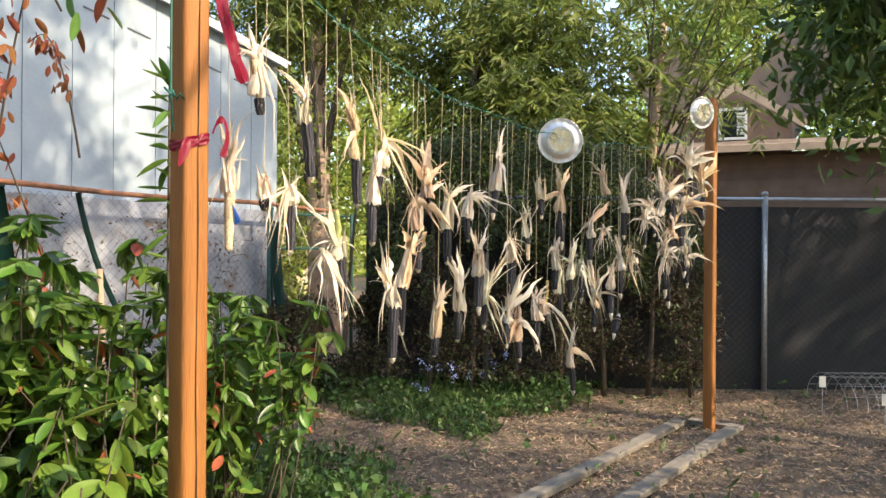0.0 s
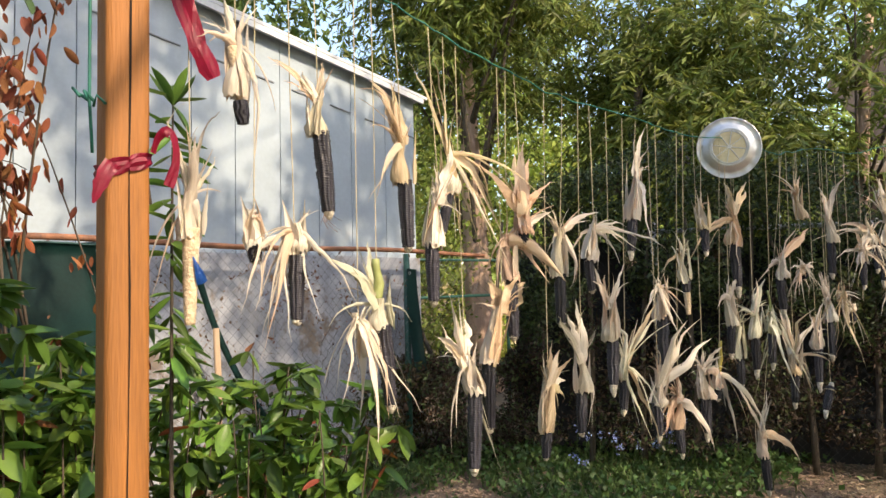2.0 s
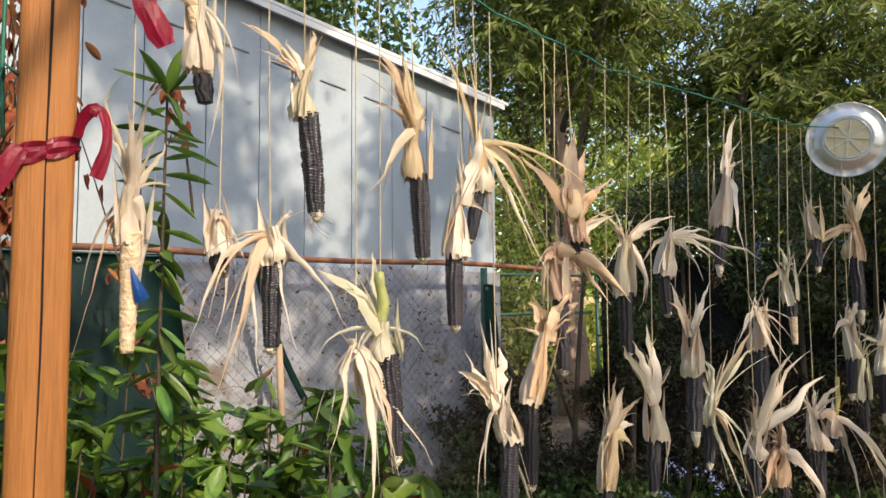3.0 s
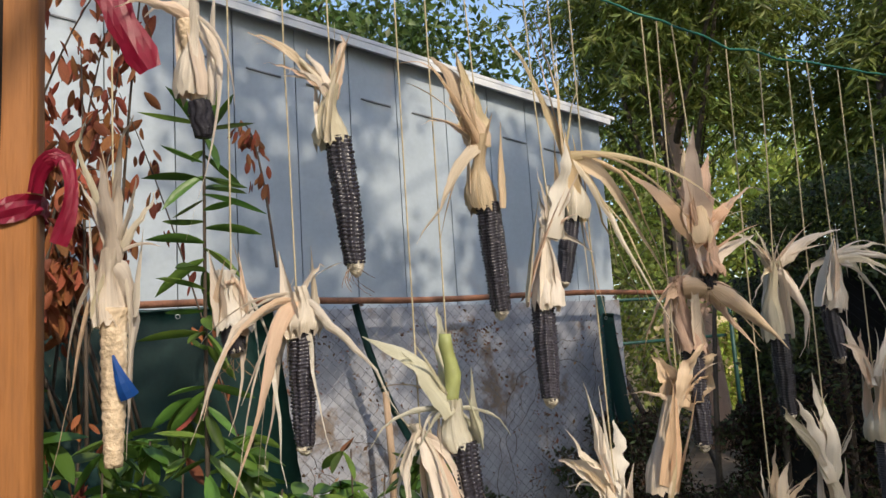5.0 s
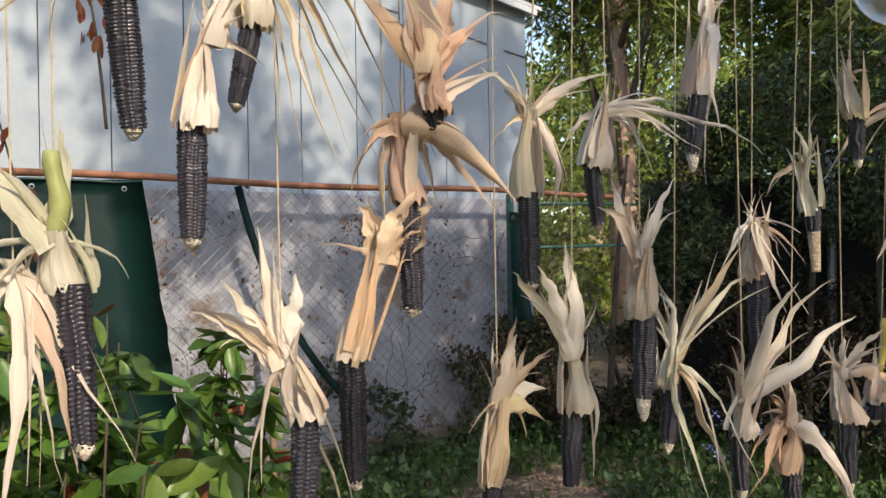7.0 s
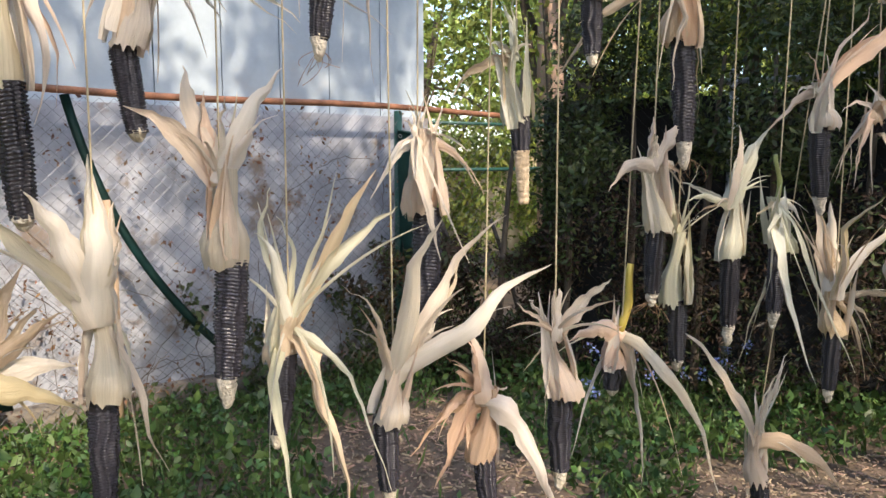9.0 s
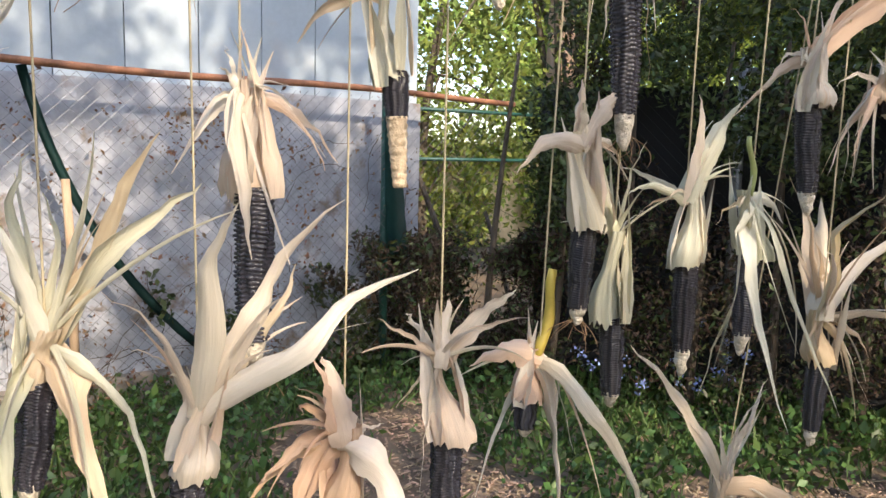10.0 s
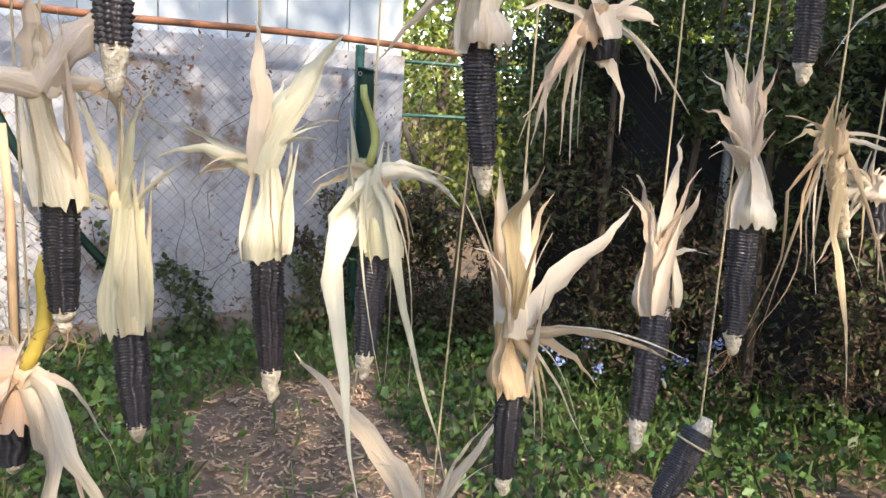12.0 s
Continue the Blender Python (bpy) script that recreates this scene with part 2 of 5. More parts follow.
def strip(bm, pts, widths, face, cup=0.25, across=4, twist=0.0, crease=0.0, seed=0):
    """A leaf blade along pts, with a cupped cross-section; face: the way that it faces."""
    uvl = bm.loops.layers.uv.verify()
    rows = []
    n = len(pts)
    for i, p in enumerate(pts):
        d = (pts[min(i + 1, n - 1)] - pts[max(i - 1, 0)]).normalized()
        s = d.cross(face)
        s = s.normalized() if s.length > 1e-4 else d.orthogonal().normalized()
        if twist:
            s = Matrix.Rotation(twist * i / (n - 1), 3, d) @ s
        nrm = s.cross(d)
        rows.append([bm.verts.new(p + s * widths[i] * ((k / across - 0.5) * (1 + (0.5 * crease * 3 * noise.noise((i * 0.9, (0 if k * 2 < across else 7), seed))))) + nrm * widths[i] * (cup * (1 - (2 * k / across - 1) ** 2) + crease * noise.noise((k * 1.7, i * 0.22, seed)))) for k in range(across + 1)])
    for i in range(n - 1):
        for k in range(across):
            f = bm.faces.new((rows[i][k], rows[i][k + 1], rows[i + 1][k + 1], rows[i + 1][k]))
            for loop, (u, v) in zip(f.loops, ((k, i), (k + 1, i), (k + 1, i + 1), (k, i + 1))):
                loop[uvl].uv = (u / across * 0.12 + pts[0].x * 3, v / (n - 1) + pts[0].y)
    return bm


def rod(a, b):
    """Rotation and place that take the z axis from a to b, and the length."""
    a, b = Vector(a), Vector(b)
    d = b - a
    return Matrix.Translation((a + b) / 2) @ d.to_track_quat("Z", "Y").to_matrix().to_4x4(), d.length


def leaf_cloud(name, pos, size, rng, material, parent=None, aspect=0.4, up=0.3, droop=0.0, fold=0.25, along=None):
    """Folded leaves of four corners at the places pos (n, 3); size: their length, one or each."""
    n = len(pos)
    d = rng.normal(size=(n, 3)) if along is None else along + rng.normal(size=(n, 3)) * 0.35
    d[:, 2] += up - droop
    d /= np.linalg.norm(d, axis=1)[:, None] + 1e-9
    s = np.cross(d, rng.normal(size=(n, 3)))
    s /= np.linalg.norm(s, axis=1)[:, None] + 1e-9
    nrm = np.cross(s, d)
    ln = (size * rng.uniform(0.65, 1.3, n))[:, None]
    w = ln * aspect * 0.5
    mid = pos + d * ln * 0.45
    verts = np.stack([pos, mid + s * w + nrm * ln * fold * 0.3, pos + d * ln, mid - s * w + nrm * ln * fold * 0.3], axis=1).reshape(-1, 3)
    base = np.arange(n)[:, None] * 4
    faces = np.concatenate([base + np.array([[0, 1, 2]]), base + np.array([[0, 2, 3]])], axis=1).reshape(-1, 3)
    me = bpy.data.meshes.new(name)
    me.vertices.add(n * 4)
    me.vertices.foreach_set("co", verts.ravel())
    me.loops.add(n * 6)
    me.loops.foreach_set("vertex_index", faces.ravel())
    me.polygons.add(n * 2)
    me.polygons.foreach_set("loop_start", np.arange(0, n * 6, 3))
    me.update()
    me.validate()
    me.materials.append(material)
    ob = new(name, me)
    ob.parent = parent
    return ob


def clumps(rng, centre, radius, count, per, spread):
    """Points in clumps inside an ellipsoid's outer part."""
    d = rng.normal(size=(count, 3))
    d /= np.linalg.norm(d, axis=1)[:, None]
    c = np.array(centre) + d * np.array(radius) * rng.uniform(0.35, 1.0, count)[:, None]
    return np.repeat(c, per, axis=0) + rng.normal(size=(count * per, 3)) * spread


def fronds(rng, base, heading, length, leaflets, leaf):
    """Feathered leaves: the places and ways of their leaflets along drooping stalks."""
    n = len(base)
    t = np.linspace(0.15, 1.0, leaflets)
    side = np.cross(heading, np.array([0, 0, 1.0]))
    side /= np.linalg.norm(side, axis=1)[:, None] + 1e-9
    p = base[:, None, :] + heading[:, None, :] * (t * length)[None, :, None]
    p[:, :, 2] -= (t ** 2 * length * 0.45)[None, :]
    pos, way = [], []
    for sgn in (-1, 1):
        pos.append(p.reshape(-1, 3))
        w = side[:, None, :] * sgn * 0.8 + heading[:, None, :] * 0.5 + np.array([0, 0, -0.65])
        way.append(np.repeat(w, leaflets, axis=1).reshape(-1, 3) if w.shape[1] == 1 else w.reshape(-1, 3))
    return np.concatenate(pos), np.concatenate(way)


# ---- ground ----
rng = np.random.default_rng(4)
bm = bmesh.new()
N = 90
span = 90.0
grid = [[None] * (N + 1) for _ in range(N + 1)]
for i in range(N + 1):
    for j in range(N + 1):
        a, b = (2 * i / N - 1), (2 * j / N - 1)
        x, y = -2 + span * a * abs(a), 5 + span * b * abs(b)
        near = max(0.0, 1 - math.hypot(x + 2, y - 5) / 14)
        grid[i][j] = bm.verts.new((x, y, near * 0.035 * noise.noise((x * 0.9, y * 0.9, 0))))
for i in range(N):
    for j in range(N):
        bm.faces.new((grid[i][j], grid[i + 1][j], grid[i + 1][j + 1], grid[i][j + 1]))
tagged(part("ground", bm, M_SOIL, smooth=True), "brown soil under wood chips and leaf litter", "ground", kind="structure")


def bare(x, y):
    """True where the chips lie bare, false where plants cover the soil."""
    n = noise.noise((x * 0.8, y * 0.8, 3.3)) * 0.35 + noise.noise((x * 2.3, y * 2.3, 1.3)) * 0.18
    return (x > -3.4 + n and y > 3.1 + n) or (3.72 + n < y < 4.6 + n and x > -5.3 + n)


verts, faces = [], []
for _ in range(64000):
    x, y = rng.uniform(-5.5, 1.5), rng.uniform(2.0, 9.5)
    if not bare(x, y) and rng.random() < 0.75:
        continue
    l, w, h = 0.008 + 0.05 * rng.random() ** 2, rng.uniform(0.003, 0.014), rng.uniform(0.002, 0.006)
    m = pose(x, y, 0.012 + 0.02 * rng.random() + 0.03 * noise.noise((x * 0.9, y * 0.9, 0)), *(rng.normal(size=2) * 14), rng.uniform(0, 360))
    k = len(verts)
    for cx, cy, cz in ((-1, -1, -1), (1, -1, -1), (1, 1, -1), (-1, 1, -1), (-0.8, -0.7, 1), (0.9, -0.8, 1), (0.8, 0.9, 1), (-0.9, 0.7, 1)):
        verts.append(m @ Vector((cx * l / 2, cy * w / 2, cz * h / 2)))
    faces += [[k + q for q in f] for f in ((4, 5, 6, 7), (0, 1, 5, 4), (1, 2, 6, 5), (2, 3, 7, 6), (3, 0, 4, 7))]
tagged(raw("wood_chips", verts, faces, M_CHIP), "scattered tan and brown wood chips on the soil", "wood chips", kind="stuff")

# low plants and grass beyond the chips
pos, gpos = [], []
while len(pos) < 46000:
    x, y = rng.uniform(-6.2, -1.2), rng.uniform(0.3, 8.5)
    if bare(x, y) and rng.random() < 0.985:
        continue
    tall = 0.10 + 0.20 * max(0, noise.noise((x * 1.3, y * 1.3, 7)) + 0.3)
    pos.append((x, y, rng.uniform(0.0, tall)))
for _ in range(9000):
    x, y = -2.95 + rng.normal() * 0.42, 2.45 + rng.normal() * 0.38
    tall = 0.46 * math.exp(-((x + 2.95) ** 2 + (y - 2.45) ** 2) / 0.45) * (0.8 + 0.5 * noise.noise((x * 3, y * 3, 2)))
    pos.append((x, y, rng.uniform(0.02, 0.08 + max(0.0, tall))))
leaf_ob = leaf_cloud("ground_cover", np.array(pos), rng.choice((0.025, 0.035, 0.045, 0.065), len(pos)), rng, M_COVER, aspect=0.62, up=0.25)
tagged(leaf_ob, "low green weeds and leafy ground cover", "ground cover", kind="stuff")
while len(gpos) < 7000:
    x, y = rng.uniform(-6.0, -1.2), rng.uniform(0.5, 8.5)
    if bare(x, y) and rng.random() < 0.985:
        continue
    gpos.append((x, y, 0.0))
tagged(leaf_cloud("grass", np.array(gpos), np.array(0.17), rng, M_GRASS, aspect=0.05, up=1.4), "thin uncut grass blades among the weeds", "grass", kind="stuff")

# ---- white shed and the rusty fence before it ----
U = Vector((-0.177, 0.984, 0)).normalized()
NRM = Vector((U.y, -U.x, 0))
CORNER = Vector((-6.27, 5.22, 0))


def on_wall(s, off, z):
    """s metres along the shed's face from its far corner back towards the start, off metres in front of it."""
    return CORNER - U * s + NRM * off + Vector((0, 0, z))


WALLROT = Matrix(((-U.x, NRM.x, 0, 0), (-U.y, NRM.y, 0, 0), (0, 0, 1, 0), (0, 0, 0, 1)))


def wall_pose(s, off, z):
    return Matrix.Translation(on_wall(s, off, z)) @ WALLROT


def eave(s):
    return 3.52 + 0.135 * s


shed = thing("shed", Matrix(), "white shed clad in tall painted panels, with a sloping roof edge", "shed")
s = 0.0
k = 0
while s < 9.0:
    w = 0.405 + 0.03 * math.sin(k * 2.1)
    bm = bmesh.new()
    z0, z1, z2 = 1.50, eave(s) - 0.02, eave(s + w) - 0.02
    g = 0.0035
    outer = [(s + g, z0), (s + w - g, z0), (s + w - g, z2), (s + g, z1)]
    front = [bm.verts.new(on_wall(a, 0.0, z)) for a, z in outer]
    back = [bm.verts.new(on_wall(a, -0.05, z)) for a, z in outer]
    bm.faces.new(front)
    bm.faces.new(back[::-1])
    for q in range(4):
        bm.faces.new((front[q], back[q], back[(q + 1) % 4], front[(q + 1) % 4]))
    bmesh.ops.recalc_face_normals(bm, faces=bm.faces)
    part("siding_panel", bm, M_SHED, shed)
    s += w
    k += 1
END = s
bm = bmesh.new()
pts = [on_wall(0.01, -0.056, 0), on_wall(END, -0.056, 0), on_wall(END, -4.0, 0), on_wall(0.01, -4.0, 0)]
hs = [eave(0) - 0.05, eave(END) - 0.05, eave(END) - 0.05, eave(0) - 0.05]
low = [bm.verts.new(p) for p in pts]
top = [bm.verts.new(p + Vector((0, 0, h))) for p, h in zip(pts, hs)]
for q in range(4):
    bm.faces.new((low[q], low[(q + 1) % 4], top[(q + 1) % 4], top[q]))
bm.faces.new(top)
part("body", bm, M_SHED, shed)
bm = bmesh.new()
a = [on_wall(-0.10, 0.10, eave(-0.10)), on_wall(END, 0.10, eave(END)), on_wall(END, -4.2, eave(END)), on_wall(-0.10, -4.2, eave(-0.10))]
lo = [bm.verts.new(p) for p in a]
hi = [bm.verts.new(p + Vector((0, 0, 0.028))) for p in a]
for q in range(4):
    bm.faces.new((lo[q], lo[(q + 1) % 4], hi[(q + 1) % 4], hi[q]))
bm.faces.new(hi)
bm.faces.new(lo[::-1])
part("roof", bm, M_TRIM, shed, "thin pale roof edge")
bm = bmesh.new()
tilt = math.degrees(math.atan(0.135))
m = wall_pose(END / 2 - 0.05, 0.085, eave(END / 2 - 0.05) - 0.028)
box(bm, (END / math.cos(radians(tilt)), 0.025, 0.05), m @ pose(0, 0, 0, 0, -tilt, 0))
part("fascia", bm, M_TRIM, shed, "white painted fascia board")
for k in range(22):
    s = 0.12 + k * 0.42
    bm = bmesh.new()
    box(bm, (0.24, 0.012, 0.010), wall_pose(s, 0.005, eave(s) - 0.40) @ pose(0, 0, 0, 0, -tilt, 0))
    part("seam_lip", bm, M_LIP, shed)

# the stained lower wall behind the wire
bm = bmesh.new()
box(bm, (8.9, 0.06, 1.74), wall_pose(4.45, 0.02, 1.04))
lower = tagged(part("lower_wall", bm, M_WALL), "stained whitewashed low wall with peeling dirt", "wall", kind="structure")

bm = bmesh.new()
box(bm, (8.9, 0.16, 0.22), wall_pose(4.45, 0.05, 0.06), 0.02)
tagged(part("footing", bm, M_BOARD), "rough earth-stained concrete footing under the wall", "footing", kind="structure")

FENCE = 0.30
fence = thing("chain_link_fence", Matrix(), "chain-link fence with a rusty top rail and green posts", "fence")
bm = bmesh.new()
pts = [on_wall(s, FENCE, 1.95 + 0.012 * math.sin(s * 2.3)) for s in np.linspace(-0.7, 9.0, 24)]
tube(bm, pts, 0.021, 10)
part("top_rail", bm, M_RUST, fence, "rusty iron pipe rail", True)
for s in (0.45, 6.2):
    bm = bmesh.new()
    tube(bm, [on_wall(s, FENCE, 0), on_wall(s, FENCE, 1.93)], 0.03, 10)
    part("fence_post", bm, M_GREENPOST, fence, "green painted steel post", True)
bm = bmesh.new()
tube(bm, [on_wall(2.43, FENCE + 0.05, 0.0), on_wall(2.42, FENCE + 0.055, 0.9), on_wall(2.44, FENCE + 0.05, 1.35)], [0.026, 0.024, 0.022], 9)
tagged(part("wooden_stake", bm, M_STAKE, smooth=True), "pale tan wooden stake leaning on the chain-link", "stake")
# the wire diamonds
verts, faces = [], []


def wire(a, b, r=0.0016):
    d = (b - a).normalized()
    p = d.orthogonal().normalized() * r
    q = d.cross(p).normalized() * r
    k = len(verts)
    for e in (a, b):
        for t in range(3):
            ang = 2 * math.pi * t / 3
            verts.append(e + p * math.cos(ang) + q * math.sin(ang))
    for t in range(3):
        faces.append((k + t, k + (t + 1) % 3, k + 3 + (t + 1) % 3, k + 3 + t))


DIA = 0.078
H = 1.87
for k in range(int(9.6 / DIA)):
    s0 = -0.6 + k * DIA
    for sg in (1, -1):
        prev = None
        for q in range(int(H / (DIA / 2)) // 6 + 1):
            z = 0.04 + q * 6 * DIA / 2
            if z > 1.93:
                break
            z1 = min(z + 3 * DIA, 1.93)
            shift = sg * (z - 0.04)
            a, b = s0 + shift, s0 + shift + sg * (z1 - z)
            if a < -0.65 or b < -0.65 or a > 9 or b > 9:
                continue
            wire(on_wall(a, FENCE + 0.024 + 0.002 * sg, z), on_wall(b, FENCE + 0.024 + 0.002 * sg, z1))
raw("wire_mesh", verts, faces, M_WIRE, fence)


# dry vines through the wire
pos = []
for k in range(170):
    s, z, drift = rng.uniform(-0.5, 5.0), rng.uniform(0.0, 0.5) if k % 3 else rng.uniform(0.6, 1.7), rng.uniform(-0.02, 0.02)
    thick = rng.uniform(0.1, 0.9)
    for _ in range(int(rng.integers(14, 60))):
        z += rng.uniform(0.005, 0.05)
        s += drift + rng.normal() * 0.022
        if 0.05 < z < 1.93 and rng.random() < thick * (0.55 + 0.9 * noise.noise((s * 2.3, z * 2.3, 5.0))):
            for _ in range(int(rng.integers(1, 4))):
                pos.append(on_wall(s + rng.normal() * 0.02, rng.uniform(0.1, 0.36), z + rng.normal() * 0.02))
for _ in range(220):
    pos.append(on_wall(1.75 + rng.normal() * 0.13, rng.uniform(0.2, 0.36), 1.64 + rng.normal() * 0.09))
for _ in range(2600):
    s, z = rng.uniform(-0.4, 4.5), abs(rng.normal()) * 0.35 + 0.05
    if noise.noise((s * 3.1, z * 3.1, 25.0)) + 0.6 * noise.noise((s * 9, z * 9, 2.0)) > 0.05:
        pos.append(on_wall(s, rng.uniform(0.1, 0.38), z))
vine = leaf_cloud("dry_vine", np.array([tuple(p) for p in pos]), rng.choice((0.014, 0.02, 0.028, 0.04), len(pos)), rng, M_VINE, aspect=0.5, up=-0.6)
tagged(vine, "dry brown vine leaves caught in the chain-link", "dry vine", kind="stuff")

verts, faces = [], []
for k in range(60):
    s, z, lean = rng.uniform(-0.4, 4.6), rng.uniform(0.0, 0.25) if k % 3 else rng.uniform(0.5, 1.2), rng.uniform(-0.5, 0.5)
    last = on_wall(s, FENCE - 0.02, z)
    for _ in range(int(rng.integers(8, 22))):
        lean += rng.normal() * 0.25
        s, z = s + 0.055 * math.sin(lean), z + 0.055 * math.cos(lean)
        if not 0.0 < z < 1.95:
            break
        step = on_wall(s, FENCE + rng.uniform(-0.03, 0.04), z)
        wire(last, step, rng.uniform(0.0015, 0.003))
        last = step
tagged(raw("vine_stems", verts, faces, M_TWIG), "dry dark vine stems woven through the chain-link", "vine stems", kind="stuff")

pos = []
for _ in range(9000):
    s, z = rng.uniform(-0.3, 2.0), rng.uniform(0.05, 1.35)
    if noise.noise((s * 2.2, z * 2.2, 15.0)) + 0.6 * (0.55 - z) - 0.1 * s > 0.12:
        pos.append(tuple(on_wall(s, rng.uniform(0.12, 0.42), z)))
tagged(leaf_cloud("ivy", np.array(pos), np.array(0.05), rng, M_HEDGE, aspect=0.7, up=-0.2), "dark ivy climbing the lower wall and wire", "ivy", kind="stuff")

# dark green tarp hung over the rail


def tarp(s0, s1, z0, z1, seed, ragged):
    bm = bmesh.new()
    rows = []
    nx, nz = 26, 18
    for i in range(nx + 1):
        col = []
        for j in range(nz + 1):
            low = j / nz
            s, z = s0 + (s1 - s0) * i / nx - ragged * low * (1 - i / nx) * (1 + 0.2 * noise.noise((j * 0.5, seed, 3))), z1 + (z0 - z1) * j / nz
            off = FENCE + 0.035 + 0.16 * low * (0.6 + noise.noise((s * 3.2, z * 0.7, seed))) + 0.012 * noise.noise((s * 9, z * 3, seed))
            col.append(bm.verts.new(on_wall(s, off, z + 0.03 * noise.noise((s * 4, seed, 0)) * (1 - low))))
        rows.append(col)
    for i in range(nx):
        for j in range(nz):
            bm.faces.new((rows[i][j], rows[i + 1][j], rows[i + 1][j + 1], rows[i][j + 1]))
    bmesh.ops.solidify(bm, geom=bm.faces[:], thickness=0.004)
    return bm


def hung_tarp(s0, s1, z0, z1, seed, ragged, label):
    ob = thing("tarp", Matrix(), label, "tarp")
    part("sheet", tarp(s0, s1, z0, z1, seed, ragged), M_TARP, ob, "", True)
    bm = bmesh.new()
    tube(bm, [on_wall(s, FENCE + 0.045, z1 - 0.01 + 0.03 * noise.noise((s * 4, seed, 0))) for s in np.linspace(s0, s1, 40)], 0.008, 6)
    part("hem", bm, M_TARP, ob, "rolled hem", True)
    for s in np.arange(s0 + 0.1, s1, 0.45):
        bm = bmesh.new()
        ring = [wall_pose(s, FENCE + 0.055, z1 - 0.05) @ Vector((0.012 * math.cos(a), 0.004, 0.012 * math.sin(a))) for a in np.linspace(0, 2 * math.pi, 12)]
        tube(bm, ring, 0.003, 5, False)
        part("grommet", bm, M_GALV, ob, "metal grommet")


hung_tarp(3.17, 8.8, 0.25, 1.93, 1.0, 0.22, "dark green tarp hung from the fence rail")
hung_tarp(0.37, 0.48, 0.85, 1.80, 4.0, 0.05, "torn strip of dark green tarp on the fence post")
bm = bmesh.new()
strip(bm, bezier(on_wall(2.62, FENCE + 0.04, 1.92), on_wall(2.42, FENCE + 0.05, 1.0), on_wall(1.75, FENCE + 0.05, 0.36), 14), [0.05] * 14, NRM, 0.2, 3)
bmesh.ops.solidify(bm, geom=bm.faces[:], thickness=0.003)
tagged(part("strap", bm, M_TARP, smooth=True), "slack dark green strap across the chain-link", "strap")

# ---- far fence with black screen ----
FD = Vector((0.79, 0.613, 0)).normalized()
FB = Vector((-2.09, 8.43, 0))
FN = Vector((FD.y, -FD.x, 0))
back = thing("screened_fence", Matrix(), "galvanised chain-link fence backed with black privacy screen", "fence")
bm = bmesh.new()
rows = []
for i in range(58):
    s = -4.3 + i * 0.3
    rows.append([bm.verts.new(FB + FD * s - FN * (0.05 + 0.02 * noise.noise((s * 2, z, 9))) + Vector((0, 0, z))) for z in (0.02, 0.6, 1.2, 1.7, 2.0)])
for a, b in zip(rows, rows[1:]):
    for q in range(4):
        bm.faces.new((a[q], b[q], b[q + 1], a[q + 1]))
part("privacy_screen", bm, M_SCREEN, back, "black woven screen", True)
bm = bmesh.new()
tube(bm, [FB + FD * -3.1 + Vector((0, 0, 2.08)), FB + FD * 12.8 + Vector((0, 0, 2.08))], 0.022, 10)
part("top_rail", bm, M_GALV, back, "", True)
verts, faces = [], []
for k in range(int(9.0 / DIA)):
    for sg in (1, -1):
        for q in range(8):
            z = 0.05 + q * 0.25
            sh = sg * (z - 0.05)
            a = -3.2 + k * DIA + sh
            wire(FB + FD * a + FN * 0.03 + Vector((0, 0, z)), FB + FD * (a + sg * 0.25) + FN * 0.03 + Vector((0, 0, z + 0.25)), 0.0011)
raw("wire_mesh", verts, faces, M_SCREENWIRE, back)
for s in (-3.0, 0.0, 3.0, 6.0, 9.0):
    bm = bmesh.new()
    tube(bm, [FB + FD * s, FB + FD * s + Vector((0, 0, 2.12))], 0.03, 12)
    part("post", bm, M_GALV, back, "", True)
    bm = bmesh.new()
    tube(bm, [FB + FD * s + Vector((0, 0, 2.12)), FB + FD * s + Vector((0, 0, 2.15)), FB + FD * s + Vector((0, 0, 2.165))], [0.036, 0.034, 0.012], 12)
    part("post_cap", bm, M_GALV, back, "", True)

# ---- past the shed's corner: green rails, leaning poles, a cream panel for the sunlit gap ----
rails = thing("rail_fence", pose(-7.4, 5.6, 0), "dark green pipe rail fence past the shed", "fence")
for z in (1.5, 1.95):
    part("rail", tube(bmesh.new(), [(0.15, -0.5, z), (-0.1, 1.9, z + 0.02)], 0.017, 8), M_GREENPOST, rails, "", True)
for y in (-0.5, 1.9):
    part("post", tube(bmesh.new(), [(0.0, y, 0), (0.0, y, 2.0)], 0.024, 9), M_GREENPOST, rails, "", True)
for a, b, rad in (((-6.35, 5.35, 0.0), (-6.75, 5.25, 1.62), 0.035), ((-6.15, 5.75, 0.0), (-6.62, 5.36, 1.45), 0.03), ((-6.0, 6.05, 0.0), (-6.3, 5.85, 1.1), 0.022)):
    bm = tube(bmesh.new(), bezier(a, (Vector(a) + Vector(b)) / 2 + Vector((0.02, 0.03, 0)), b, 7), [rad * (1.1 - 0.06 * q) for q in range(7)], 9)
    tagged(part("leaning_pole", bm, M_BARK, smooth=True), "weathered brown pole leaning by the shed corner", "pole", "leaning poles")
bm = bmesh.new()
# added panel: its pale colour stands in for sunlit foliage and sky
box(bm, (0.18, 7.0, 1.8), pose(-12.6, 9.2, 0.9), 0.02)
tagged(part("pale_backdrop", bm, M_PALEGAP), "cream panel added for the sunlit gap beyond the fence", "wall", kind="structure")

